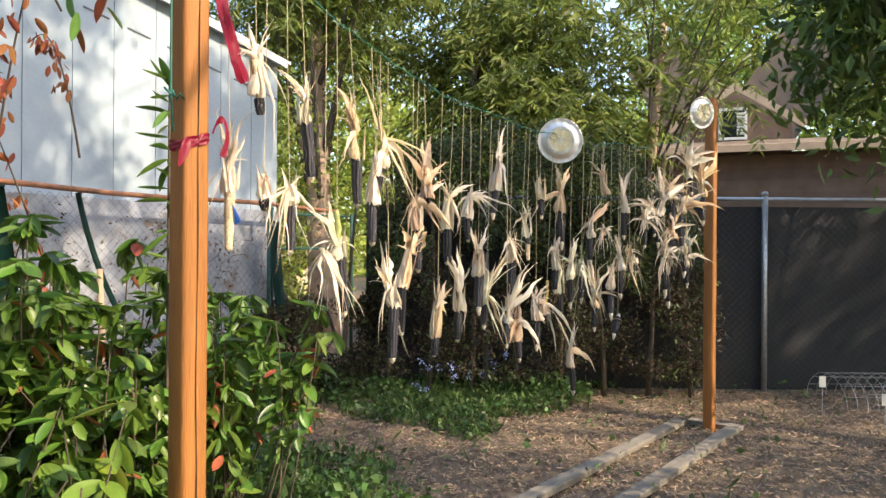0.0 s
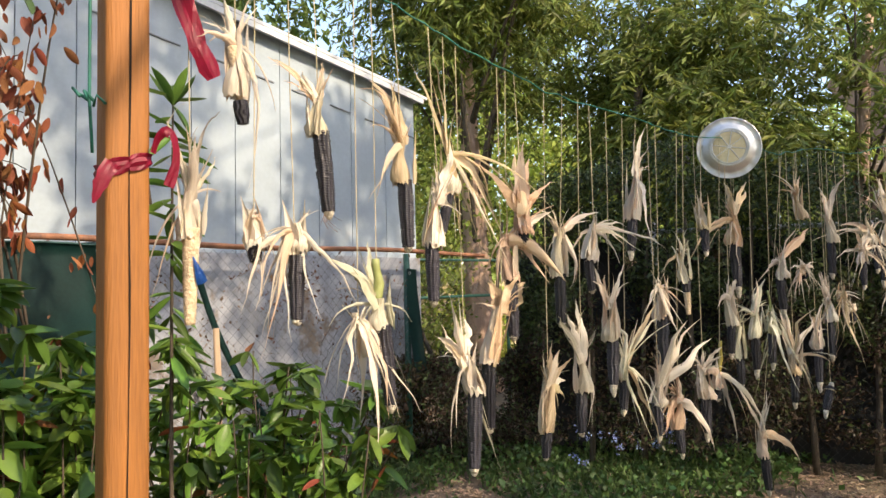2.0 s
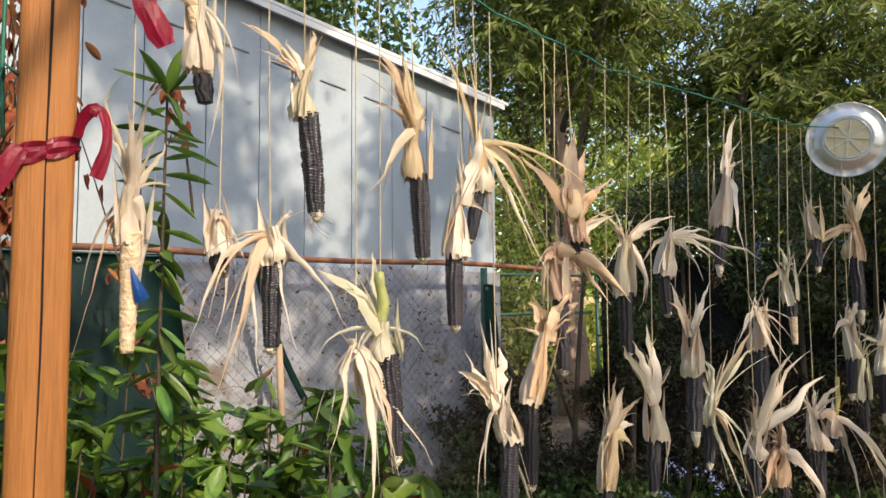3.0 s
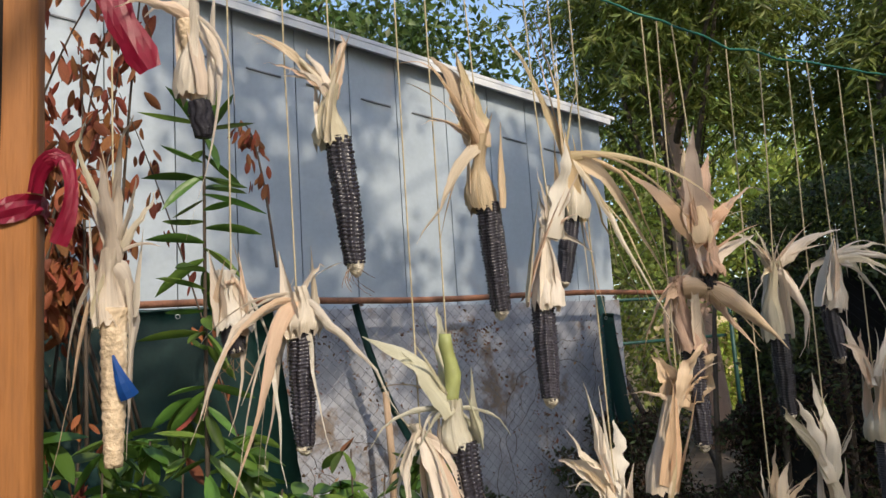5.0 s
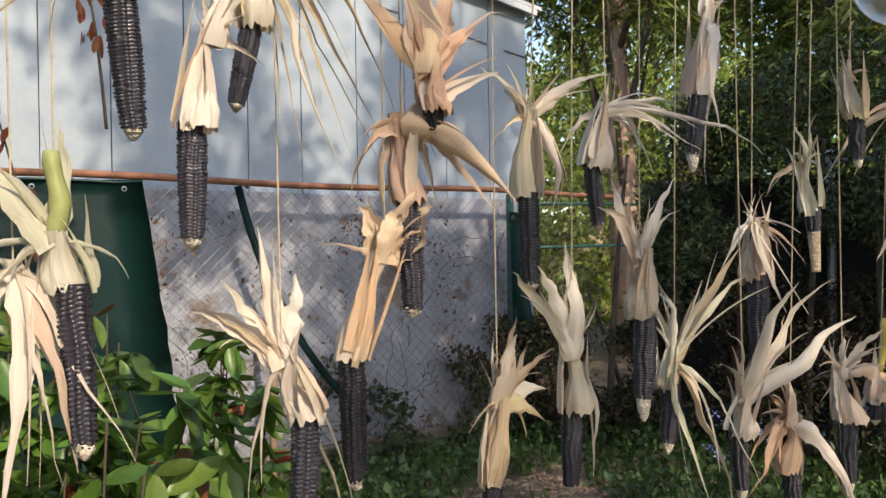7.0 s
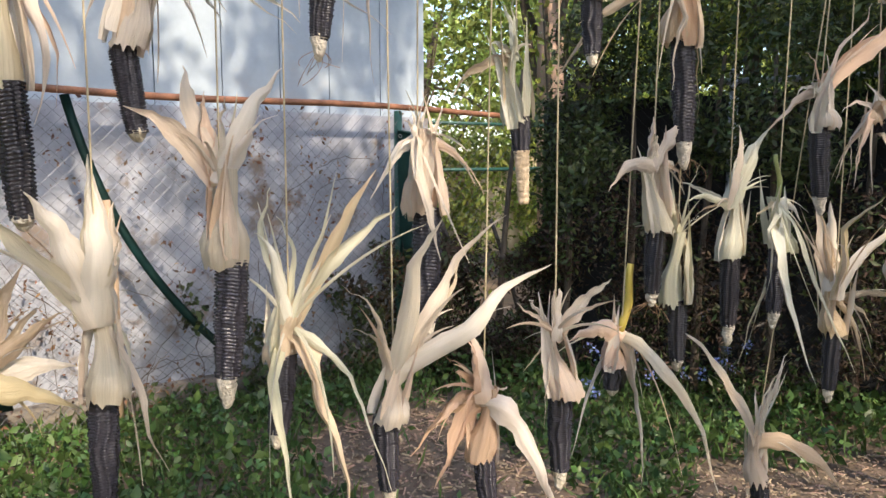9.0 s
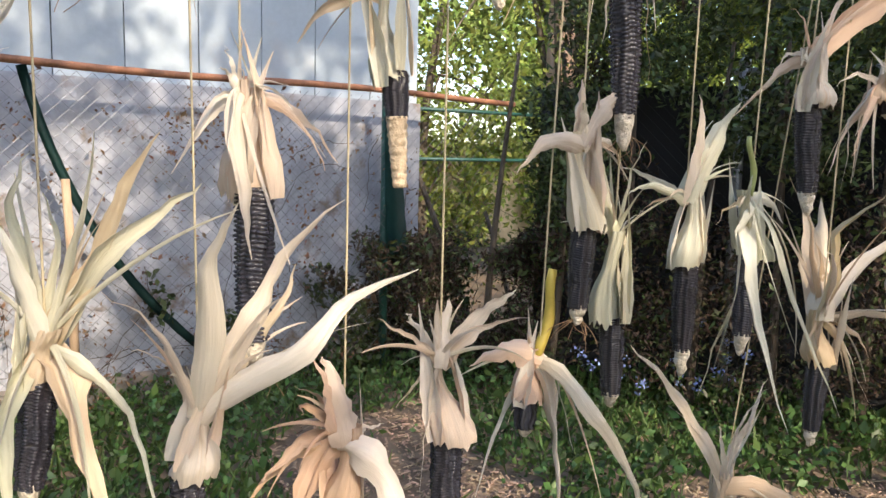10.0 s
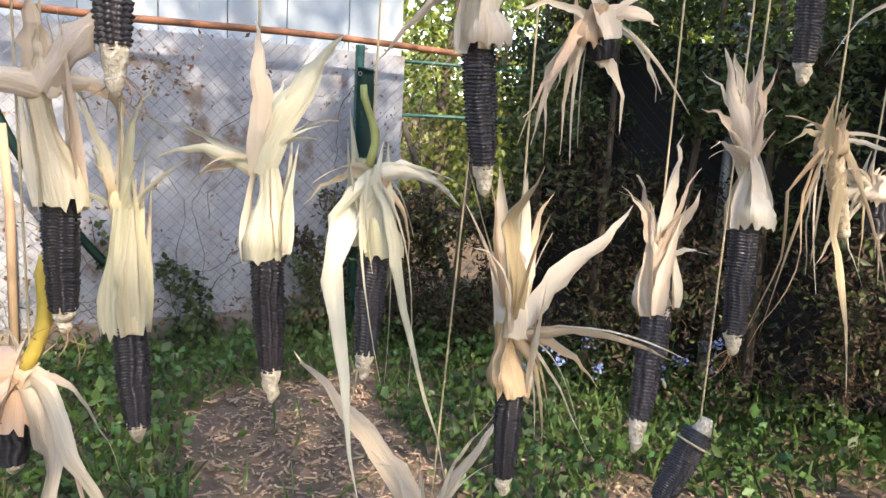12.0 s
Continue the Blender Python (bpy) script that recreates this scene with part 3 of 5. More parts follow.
pos = [(-12.48 + abs(rng.normal()) * 0.12, y, z) for y, z in zip(rng.uniform(5.7, 12.7, 9000), rng.uniform(0, 2.1, 9000)) if noise.noise((y * 1.3, z * 1.3, 6)) + 0.5 * noise.noise((y * 4, z * 4, 3)) > -0.12]
tagged(leaf_cloud("climber", np.array(pos), np.array(0.13), rng, M_TREESUN, aspect=0.6, up=-0.3), "sunlit yellow-green leaves over the far cream panel", "climber", kind="stuff")

# ---- posts of the corn line ----
PX = -1.95


def wire_z(y):
    ys = (1.34, 1.84, 2.27, 2.95, 3.95, 4.96, 5.44, 5.94, 6.33)
    zs = (2.66, 2.40, 2.24, 2.15, 2.14, 2.24, 2.34, 2.58, 2.72)
    return float(np.interp(y, ys, zs))


def wood_post(x, y, top, label):
    ob = thing("wooden_post", pose(x, y, 0), label, "post", "posts of the corn line")
    bm = bmesh.new()
    w = 0.086
    rows = []
    prof = []
    for cx, cy in ((1, 1), (-1, 1), (-1, -1), (1, -1)):
        for a in (0, 30, 60, 90):
            ang = math.atan2(cy, cx) - radians(45) + radians(a)
            prof.append((cx * (w / 2 - 0.014) + 0.014 * math.cos(ang), cy * (w / 2 - 0.014) + 0.014 * math.sin(ang)))
    for i in range(30):
        z = top * i / 29
        rows.append([bm.verts.new((px + 0.002 * noise.noise((z * 2, q, x)), py + 0.002 * noise.noise((z * 2, q, x + 5)), z)) for q, (px, py) in enumerate(prof)])
    for a, b in zip(rows, rows[1:]):
        for q in range(len(prof)):
            bm.faces.new((a[q], a[(q + 1) % len(prof)], b[(q + 1) % len(prof)], b[q]))
    bm.faces.new(rows[-1])
    part("timber", bm, M_POST, ob, "", True)
    # the long drying crack
    bm = bmesh.new()
    pts = [Vector((w / 2 + 0.0025, -0.004 + 0.005 * noise.noise((z * 3, 1, x)) + 0.003 * z, z)) for z in np.linspace(0.5, top - 0.05, 34)]
    strip(bm, pts, [0.0018 + 0.0065 * abs(noise.noise((p.z * 2.2, 0, 4))) for p in pts], Vector((1, 0, 0)), 0.0, 1)
    part("drying_crack", bm, M_CRACK, ob, "dark split in the wood")
    return ob


wood_post(-1.95, 1.335, 2.95, "orange-stained square wooden post with a long drying crack")
wood_post(-2.0, 6.33, 2.80, "orange-stained square wooden post in the wood chips")

# the green cord
bm = bmesh.new()
pts = [Vector((PX, y, wire_z(y) + 0.012 * math.sin(y * 9))) for y in np.linspace(1.37, 6.29, 160)]
tube(bm, [p + Vector((0.004 * noise.noise((q * 0.7, 1, 0)), 0, 0.01 * noise.noise((q * 0.45, 5, 0)))) for q, p in enumerate(pts)], 0.0022, 6)
tagged(part("green_cord", bm, M_NET, smooth=True), "green cord strung between the two wooden posts", "cord")

# ---- corn ----
COBS = {}


def cob_mesh(variant):
    if variant in COBS:
        return COBS[variant]
    r = random.Random(variant)
    rows, along, q, p = r.choice((9, 10, 11)), r.choice((33, 35, 38)), 4, 4
    bm = bmesh.new()
    rings = []
    jit = [r.choice((0, 1, 2, 3)) for _ in range(rows)]
    dent = [[r.uniform(0.62, 1.08) if r.random() > 0.035 else 0.2 for _ in range(along + 2)] for _ in range(rows)]
    for i in range(along * p + 1):
        t = i / (along * p)
        rad = 0.5 * (1.0 - 0.28 * t ** 2.4 - 0.10 * (1 - t) ** 6) * (1 if t < 0.97 else 0.75)
        ring = []
        for k in range(rows * q):
            row = k // q
            cu = (0.3 if row % 2 else -0.1, 0.93, 1.0, 0.93)[k % q]
            cv = (0.0, 0.9, 1.0, 0.88)[(i + jit[row]) % p]
            kern = cu * (0.12 + 0.88 * cv) * dent[row][(i + jit[row]) // p]
            ang = 2 * math.pi * (k + 1.2 * noise.noise((row * 0.4, i * 0.03, variant))) / (rows * q) + 0.25 * noise.noise((t * 3, variant, 0))
            ring.append(bm.verts.new((rad * (0.75 + 0.27 * kern) * math.cos(ang), rad * (0.75 + 0.27 * kern) * math.sin(ang), -t + 0.006 * noise.noise((row, i * 0.2, variant)))))
        rings.append(ring)
    m = rows * q
    for a, b in zip(rings, rings[1:]):
        for k in range(m):
            bm.faces.new((a[k], b[k], b[(k + 1) % m], a[(k + 1) % m]))
    bm.faces.new(rings[0])
    bm.faces.new(rings[-1][::-1])
    COBS[variant] = mesh_of("cob", bm, M_COB, True)
    return COBS[variant]


EARS = []
STRING_TOPS = []


def ear(x, y, z, dy, dz, length, lean, kind, tint, leaves):
    """An ear hung by its husk. x, y, z: the collar; dy, dz: from there to where the leaves part; length, lean: of the cob below;
    leaves: (degrees from straight up towards the far post, metres)."""
    n = len(EARS)
    r = random.Random(n * 7 + 3)
    tone = {"cream": "cream", "warm": "tan", "gold": "golden", "pink": "pinkish", "green": "greenish"}[tint]
    label = {"dark": "dark corn ear hung by its dried %s husk on twine", "pale": "bare pale corn cob hung by its dried %s husk",
             "half": "half-bare dark corn ear hung by its dried %s husk", "none": "closed dried %s corn husk hung on twine"}[kind] % tone
    ob = thing("corn_ear", pose(x, y, z), label, "corn ear", "hanging corn ears")
    EARS.append(ob)
    hm = HUSK[tint]
    dia = min(0.046, max(0.036, 0.02 + length * 0.12)) * r.uniform(0.95, 1.08)
    spin = pose(0, 0, 0, 0, 0, r.uniform(0, 360))
    tilt = pose(0, 0, 0, lean + r.uniform(-2, 2), r.uniform(-3, 3), 0)
    if length > 0.03 and kind != "none":
        if kind == "pale":
            bm = bmesh.new()
            pts = [Vector((0, 0, -length * t)) for t in np.linspace(-0.05, 1, 40)]
            rad = [dia * 0.40 * (1 - 0.35 * max(0, i / 39) ** 2) * (1 + 0.07 * math.sin(i * 2.4)) for i in range(40)]
            tube(bm, pts, rad, 14)
            bm.transform(tilt)
            part("bare_cob", bm, M_COBPALE, ob, "bare pale cob", True)
        else:
            start = -0.004
            bare_end = 0.17 if y > 2.8 else 0.06
            ln = length * (1 - bare_end)
            if kind == "half":
                ln = length * 0.42
                bm = bmesh.new()
                pts = [Vector((0, 0, t)) for t in (np.linspace(-ln * 0.95, -length, 24) if tint == "green" else np.linspace(0.10, -length * 0.4, 24))]
                if tint != "green":
                    start, ln = -length * 0.3, length * 0.7
                tube(bm, pts, [dia * 0.36 * (1 - 0.015 * i) * (1 + 0.08 * math.sin(i * 2.4)) for i in range(24)], 12)
                bm.transform(tilt)
                part("bare_cob", bm, M_COBPALE, ob, "bare pale length of cob", True)
            cob = new("cob", cob_mesh(n % 6))
            cob.parent = ob
            cob.matrix_local = tilt @ pose(0, 0, start) @ spin @ Matrix.Diagonal((dia, dia, ln, 1))
            tagged(cob, "dark kernels in rows")
            if kind == "dark":
                bm = bmesh.new()
                tl = length * bare_end * r.uniform(0.6, 1.25)
                shape = (0.31, 0.29, 0.265, 0.24, 0.215, 0.185, 0.14, 0.06)
                tp = [Vector((0.004 * noise.noise((i * 0.5, n, 1)), 0.004 * noise.noise((i * 0.5, n, 2)), start - ln + 0.008 - (tl + 0.008) * (i / 7) ** 0.9)) for i in range(8)]
                tube(bm, tp, [dia * q * (1 + 0.16 * noise.noise((i * 1.3, n, 5))) for i, q in enumerate(shape)], 10)
                bm.transform(tilt)
                part("cob_tip", bm, M_TIP, ob, "pale bare tip", True)
    # the wrapped husk between collar and parting
    bm = bmesh.new()
    top = Vector((0, dy, dz))
    wide = dia * (0.60 if length > 0.03 else 0.45)
    uvl = bm.loops.layers.uv.verify()
    rings = []
    NS, NR = 36, 12
    ph = r.uniform(0, 6)
    flare, bulge = r.uniform(0.98, 1.1), r.uniform(0.02, 0.14)
    waist = r.uniform(0.25, 0.5)
    pleat = r.choice((7, 8, 9, 11))
    for i in range(NR):
        t = i / (NR - 1)
        c = Vector((0, 0, -0.014)).lerp(top, t) + Vector((0.008 * math.sin(t * 3 + ph), 0.008 * math.sin(t * 2.3 + ph), 0))
        u = min(1.0, max(0.0, (t - 0.08) / 0.62))
        rad = wide * (flare + bulge * math.sin(math.pi * min(1.0, t / 0.55)) + (waist - flare) * u * u * (3 - 2 * u)) * (1 + 0.08 * math.sin(5 * t + ph))
        ring = []
        for k in range(NS):
            a = 2 * math.pi * k / NS
            saw = abs(((k * pleat / NS + t * 0.8 + ph) % 1.0) - 0.5) * 2
            fold = 0.92 + (0.03 + 0.22 * t) * saw + (0.12 + 0.3 * t) * noise.noise((k * 0.33, t * 2.5, n)) + 0.16 * noise.noise((k * 0.9, t * 7, n))
            edge = (0.020 * noise.noise((k * 0.6, n, 3)) if i == 0 else 0.004 * noise.noise((k * 0.7, n, i)))
            ring.append(bm.verts.new(c + Vector((rad * fold * math.cos(a), rad * fold * math.sin(a), edge))))
        rings.append(ring)
    for i in range(NR - 1):
        for k in range(NS):
            f = bm.faces.new((rings[i][k], rings[i][(k + 1) % NS], rings[i + 1][(k + 1) % NS], rings[i + 1][k]))
            for loop, (u, v) in zip(f.loops, ((k, i), (k + 1, i), (k + 1, i + 1), (k, i + 1))):
                loop[uvl].uv = (u / NS * 0.8, v / NR * 0.5 + n)
    part("husk_wrap", bm, hm, ob, "", True)
    # outer husks laid over the wrap
    for j in range(4):
        th = r.uniform(0, 6.28)
        o = Vector((math.cos(th), math.sin(th), 0)) * wide
        lift = Vector((r.uniform(-0.03, 0.03), r.uniform(-0.035, 0.035), r.uniform(0.01, 0.06)))
        pts = bezier(o * 1.06 + Vector((0, 0, -0.018 + r.uniform(-0.008, 0.02))), o * 1.25 + top * 0.45, top + lift + o * 0.3, 12)
        w = r.uniform(0.012, 0.028)
        bm = bmesh.new()
        strip(bm, pts, [w * (0.75 + 0.35 * math.sin(i * 0.4)) * (1 - (i / 11) ** 2.5) + 0.001 for i in range(12)], o.normalized(), -0.3, 5, crease=0.2, seed=n * 17 + j)
        part("outer_husk", bm, hm, ob, "", True)
    # leaves
    if 0 < len(leaves) < 11:
        leaves = leaves + [(leaves[q % len(leaves)][0] + r.uniform(-30, 30), leaves[q % len(leaves)][1] * r.uniform(0.55, 0.95)) for q in range(2 if y < 4.7 else 7)]
    for j, (ang, ln, *broad) in enumerate(leaves):
        a = radians(ang)
        ln *= 1.15 if y > 4.7 or tint == "gold" else 1.0
        end = Vector((r.uniform(-0.35, 0.5) * ln, math.sin(a) * ln, math.cos(a) * ln))
        out = Vector((r.uniform(-0.10, 0.12), 0, 0)) * ln
        down = max(0.0, -math.cos(a))
        rise = 0.05 + 0.10 * down + 0.12 * abs(math.sin(a))
        side = math.copysign(0.07 * down + 0.02, math.sin(a)) * ln
        mid = end * (0.45 - 0.10 * down) + out + Vector((0, side, rise * ln))
        pts = bezier(top + Vector((0, 0, -0.02)), top + mid, top + end, 15)
        kink, bend = r.uniform(0.35, 0.75), Vector((r.uniform(-0.10, 0.10), r.uniform(-0.06, 0.06), r.uniform(-0.06, 0.04))) * ln
        curl = Vector((r.uniform(-1, 1), r.uniform(-1, 1), r.uniform(-1, 0.4))) * ln * (0.07 if broad else 0.16)
        for i, p in enumerate(pts):
            t = i / 14
            p += curl * max(0.0, (t - 0.55) / 0.45) ** 2
            p += bend * max(0.0, 1 - abs(t - kink) / 0.3)
            p += Vector((noise.noise((i * 0.5, j, n)), noise.noise((i * 0.5, j + 9, n)), noise.noise((i * 0.5, j + 5, n)))) * 0.006 * t
        w = broad[0] * (0.6 if y < 1.8 else 1.2 if y < 2.6 or y > 4.7 else 1.0) if broad else r.choice((0.010, 0.013, 0.017, 0.023)) * (0.8 + ln)
        if ln < 0.08 and not broad:
            w = min(w, 0.016)
        widths = [(w * (0.55 + 0.55 * math.sin(math.pi * min(1, 0.2 + t * 0.7))) * (1 - t ** (1.7 if broad else 1.15)) + 0.0008) * (1 + 0.5 * noise.noise((t * 6, j, n))) for t in [i / 14 for i in range(15)]]
        face = Vector((1, r.uniform(-0.7, 0.7), r.uniform(-0.4, 0.4))).normalized()
        bm = bmesh.new()
        strip(bm, pts, widths, face, r.choice((-0.35, -0.2, 0.15, 0.25, 0.4)), 6, twist=r.uniform(-0.9, 0.9) if broad else r.uniform(-1.8, 1.8), crease=0.16, seed=n * 31 + j)
        part("husk_leaf", bm, hm, ob, "", True)
        # a torn ribbon beside the blade
        if r.random() < 0.75:
            bm = bmesh.new()
            off = Vector((r.uniform(-0.05, 0.05), r.uniform(-0.05, 0.05), r.uniform(-0.05, 0.03)))
            pts2 = bezier(top + Vector((0, 0, -0.01)), top + mid * r.uniform(0.75, 1.1) + off * 0.4, top + end * r.uniform(0.55, 0.95) + off, 10)
            strip(bm, pts2, [0.0055 * (1 - (i / 9) ** 2) + 0.0008 for i in range(10)], face, 0.3, 2, twist=r.uniform(-3, 3))
            part("husk_shred", bm, hm, ob, "", True)
    if kind == "dark" and n % 5 == 2:
        for q in range(9):
            bm = bmesh.new()
            b = tilt @ Vector((0, 0, -length * 0.93))
            e = b + Vector((r.uniform(-0.03, 0.03), r.uniform(-0.035, 0.035), -r.uniform(0.02, 0.05)))
            tube(bm, bezier(b, (b + e) / 2 + Vector((r.uniform(-0.02, 0.02), r.uniform(-0.03, 0.03), 0)), e, 7), 0.0005, 3, False)
            part("silk_strand", bm, M_SILK, ob, "dry brown silk")
    STRING_TOPS.append((ob, ob.location + top))
    return ob


def stalk(ob, top, ang, ln, material, label, thick=1.0):
    """The ear's own stalk, left standing above the husk."""
    a = radians(ang)
    bm = bmesh.new()
    end = Vector((0, math.sin(a) * ln, math.cos(a) * ln))
    tube(bm, [Vector(top) + end * t + Vector((0, 0.006 * math.sin(5 * t), 0)) for t in np.linspace(-0.1, 1, 8)], [q * thick for q in (0.0085, 0.008, 0.0075, 0.0085, 0.007, 0.0065, 0.007, 0.006)], 9)
    part("stalk", bm, material, ob, label, True)


ear(-1.930, 1.466, 1.707, 0.000, 0.087, 0.195, 0, "pale", "cream", [(-19, 0.12), (-3, 0.13), (39, 0.11), (-24, 0.10), (-170, 0.30), (173, 0.26), (3, 0.18), (-15, 0.20)])
ear(-1.936, 1.576, 2.029, -0.007, 0.123, 0.076, 7, "half", "cream", [(-86, 0.11), (-111, 0.10), (-20, 0.05), (-14, 0.12), (13, 0.12), (174, 0.32)])
ear(-1.926, 1.776, 1.963, -0.006, 0.078, 0.211, 3, "dark", "cream", [(-54, 0.15, 0.030), (-76, 0.11), (18, 0.11, 0.036), (15, 0.08), (-33, 0.08)])
ear(-1.921, 2.015, 1.865, -0.006, 0.107, 0.191, 6, "dark", "warm", [(-52, 0.19), (-32, 0.17), (-20, 0.17, 0.034), (-11, 0.14, 0.040), (-152, 0.22)])
ear(-1.952, 2.187, 1.853, -0.003, 0.115, 0.131, -11, "dark", "gold", [(-13, 0.22), (1, 0.20), (22, 0.21), (-5, 0.23), (123, 0.29), (122, 0.27), (144, 0.28), (162, 0.26), (174, 0.31), (152, 0.23), (168, 0.24)])
ear(-1.923, 2.101, 1.704, 0.029, 0.119, 0.170, -2, "dark", "cream", [(-18, 0.11), (6, 0.08, 0.034), (15, 0.15, 0.030), (128, 0.07)])
ear(-1.930, 1.711, 1.684, -0.005, 0.053, 0.183, 1, "dark", "cream", [(-141, 0.25, 0.022), (-170, 0.26, 0.018), (-174, 0.25, 0.022), (149, 0.22, 0.022), (-157, 0.17), (-165, 0.30), (180, 0.24), (53, 0.06), (-172, 0.12)])
ear(-1.955, 1.616, 1.694, 0.002, 0.072, 0.047, 6, "dark", "cream", [(176, 0.23), (-155, 0.03), (145, 0.02)])
ear(-1.941, 1.956, 1.494, -0.019, 0.063, 0.219, 1, "dark", "green", [(-50, 0.16, 0.045), (-111, 0.15), (-46, 0.13, 0.030), (3, 0.15, 0.024), (120, 0.11)])
stalk(EARS[-1], (0, -0.019, 0.063), 2, 0.10, M_STALKG, "thick green stalk", 1.6)
ear(-1.955, 1.908, 1.433, -0.018, 0.090, 0.000, 0, "none", "cream", [(167, 0.30, 0.036), (180, 0.29, 0.026), (-172, 0.22), (-169, 0.19), (172, 0.26)])
ear(-1.937, 2.250, 1.304, -0.034, 0.080, 0.233, -3, "dark", "cream", [(-61, 0.15, 0.025), (-36, 0.13, 0.030), (-6, 0.18, 0.035), (12, 0.12, 0.032), (-165, 0.23), (163, 0.32)])
ear(-1.962, 2.325, 1.379, 0.056, 0.147, 0.212, 1, "dark", "warm", [(44, 0.10, 0.050), (20, 0.10, 0.050), (-23, 0.08, 0.040), (-89, 0.10)])
ear(-1.937, 2.453, 1.749, -0.007, 0.060, 0.041, 3, "dark", "pink", [(-41, 0.18, 0.040), (-15, 0.19, 0.045), (5, 0.17, 0.045), (51, 0.11, 0.030), (50, 0.16), (20, 0.17, 0.040)])
ear(-1.962, 2.421, 1.614, -0.009, 0.122, 0.193, 2, "dark", "pink", [(132, 0.22, 0.035), (136, 0.19, 0.030), (-132, 0.10, 0.030), (-145, 0.17), (67, 0.18, 0.030), (-169, 0.19)])
ear(-1.970, 2.639, 1.623, 0.005, 0.138, 0.171, 1, "dark", "cream", [(-55, 0.12), (-54, 0.06, 0.030), (63, 0.14, 0.024), (68, 0.09), (158, 0.17), (166, 0.21), (-132, 0.13)])
ear(-1.955, 2.758, 1.674, 0.032, 0.105, 0.119, 5, "dark", "cream", [(90, 0.17), (109, 0.21), (111, 0.32), (126, 0.17), (157, 0.15), (-140, 0.12)])
ear(-1.964, 2.879, 1.409, -0.013, 0.112, 0.191, -3, "dark", "cream", [(32, 0.15, 0.036), (-18, 0.14, 0.036), (-55, 0.13, 0.032), (-12, 0.10, 0.030)])
ear(-1.965, 3.011, 1.819, 0.021, 0.155, 0.151, -3, "dark", "cream", [(12, 0.16, 0.036), (67, 0.05), (-158, 0.30, 0.030), (-148, 0.20), (166, 0.32)])
ear(-1.978, 2.570, 1.155, 0.010, 0.127, 0.101, -2, "dark", "warm", [(9, 0.11, 0.030), (29, 0.14, 0.024), (55, 0.12, 0.024), (94, 0.11, 0.034), (122, 0.13, 0.030), (-117, 0.07), (1, 0.10), (59, 0.11)])
ear(-1.965, 2.719, 1.258, 0.000, 0.097, 0.152, -1, "dark", "cream", [(-47, 0.20, 0.026), (-23, 0.16, 0.040), (0, 0.18, 0.040), (8, 0.13, 0.030), (20, 0.09), (154, 0.11), (170, 0.25)])
ear(-1.976, 2.947, 1.274, 0.006, 0.049, 0.137, -5, "dark", "green", [(-9, 0.20), (4, 0.14), (18, 0.20), (28, 0.22, 0.024), (46, 0.22, 0.024), (-18, 0.14), (-172, 0.25), (166, 0.28, 0.036), (153, 0.24)])
ear(-1.948, 3.080, 1.175, 0.015, 0.067, 0.138, 4, "dark", "cream", [(56, 0.25, 0.030), (28, 0.25, 0.026), (4, 0.23, 0.030), (-27, 0.15), (-37, 0.09), (33, 0.09)])
ear(-1.966, 3.158, 1.469, -0.015, 0.108, 0.210, 1, "dark", "cream", [(-31, 0.04), (94, 0.05), (124, 0.14, 0.024), (135, 0.12), (-178, 0.18, 0.030), (-135, 0.07), (-149, 0.11)])
ear(-1.972, 3.320, 1.604, -0.009, 0.099, 0.139, 2, "half", "green", [(-19, 0.09), (-82, 0.05), (-128, 0.13)])
ear(-1.993, 3.270, 1.066, 0.000, 0.108, 0.122, 3, "dark", "pink", [(-29, 0.11, 0.040), (-14, 0.10, 0.046), (-125, 0.15, 0.024), (-107, 0.11, 0.024), (108, 0.06), (-157, 0.19, 0.040), (159, 0.22, 0.040), (168, 0.08)])
ear(-1.954, 3.391, 1.166, -0.011, 0.100, 0.170, 0, "dark", "cream", [(-63, 0.11), (-9, 0.08), (15, 0.07, 0.026), (50, 0.12, 0.024), (69, 0.11), (-149, 0.08), (-171, 0.15)])
ear(-1.991, 3.529, 1.190, 0.020, 0.057, 0.064, 2, "dark", "cream", [(178, 0.27, 0.040), (156, 0.28, 0.022), (-102, 0.10, 0.035), (-163, 0.11)])
stalk(EARS[-1], (0, 0.020, 0.057), 12, 0.11, M_STALKY, "bent yellow stalk")
ear(-1.952, 3.586, 1.428, -0.011, 0.112, 0.147, 0, "dark", "cream", [(-7, 0.07, 0.030), (46, 0.10, 0.030), (-117, 0.12, 0.024), (110, 0.09), (117, 0.11)])
ear(-1.957, 3.645, 1.294, -0.004, 0.116, 0.141, 4, "dark", "green", [(-2, 0.12), (7, 0.13), (55, 0.05), (-24, 0.06)])
ear(-1.966, 3.783, 1.368, -0.009, 0.099, 0.174, 2, "dark", "green", [(0, 0.13, 0.030), (30, 0.15, 0.036), (-76, 0.10), (-117, 0.09), (-94, 0.11), (18, 0.09)])
ear(-1.957, 3.902, 1.375, -0.009, 0.091, 0.161, -1, "dark", "green", [(-171, 0.32, 0.030), (177, 0.32), (113, 0.13, 0.022), (147, 0.14), (-122, 0.08)])
stalk(EARS[-1], (0, -0.009, 0.091), -4, 0.08, M_STALKG, "thin green stalk", 0.6)
ear(-1.967, 3.450, 1.800, -0.019, 0.087, 0.117, 2, "dark", "warm", [(-32, 0.05), (120, 0.05)])
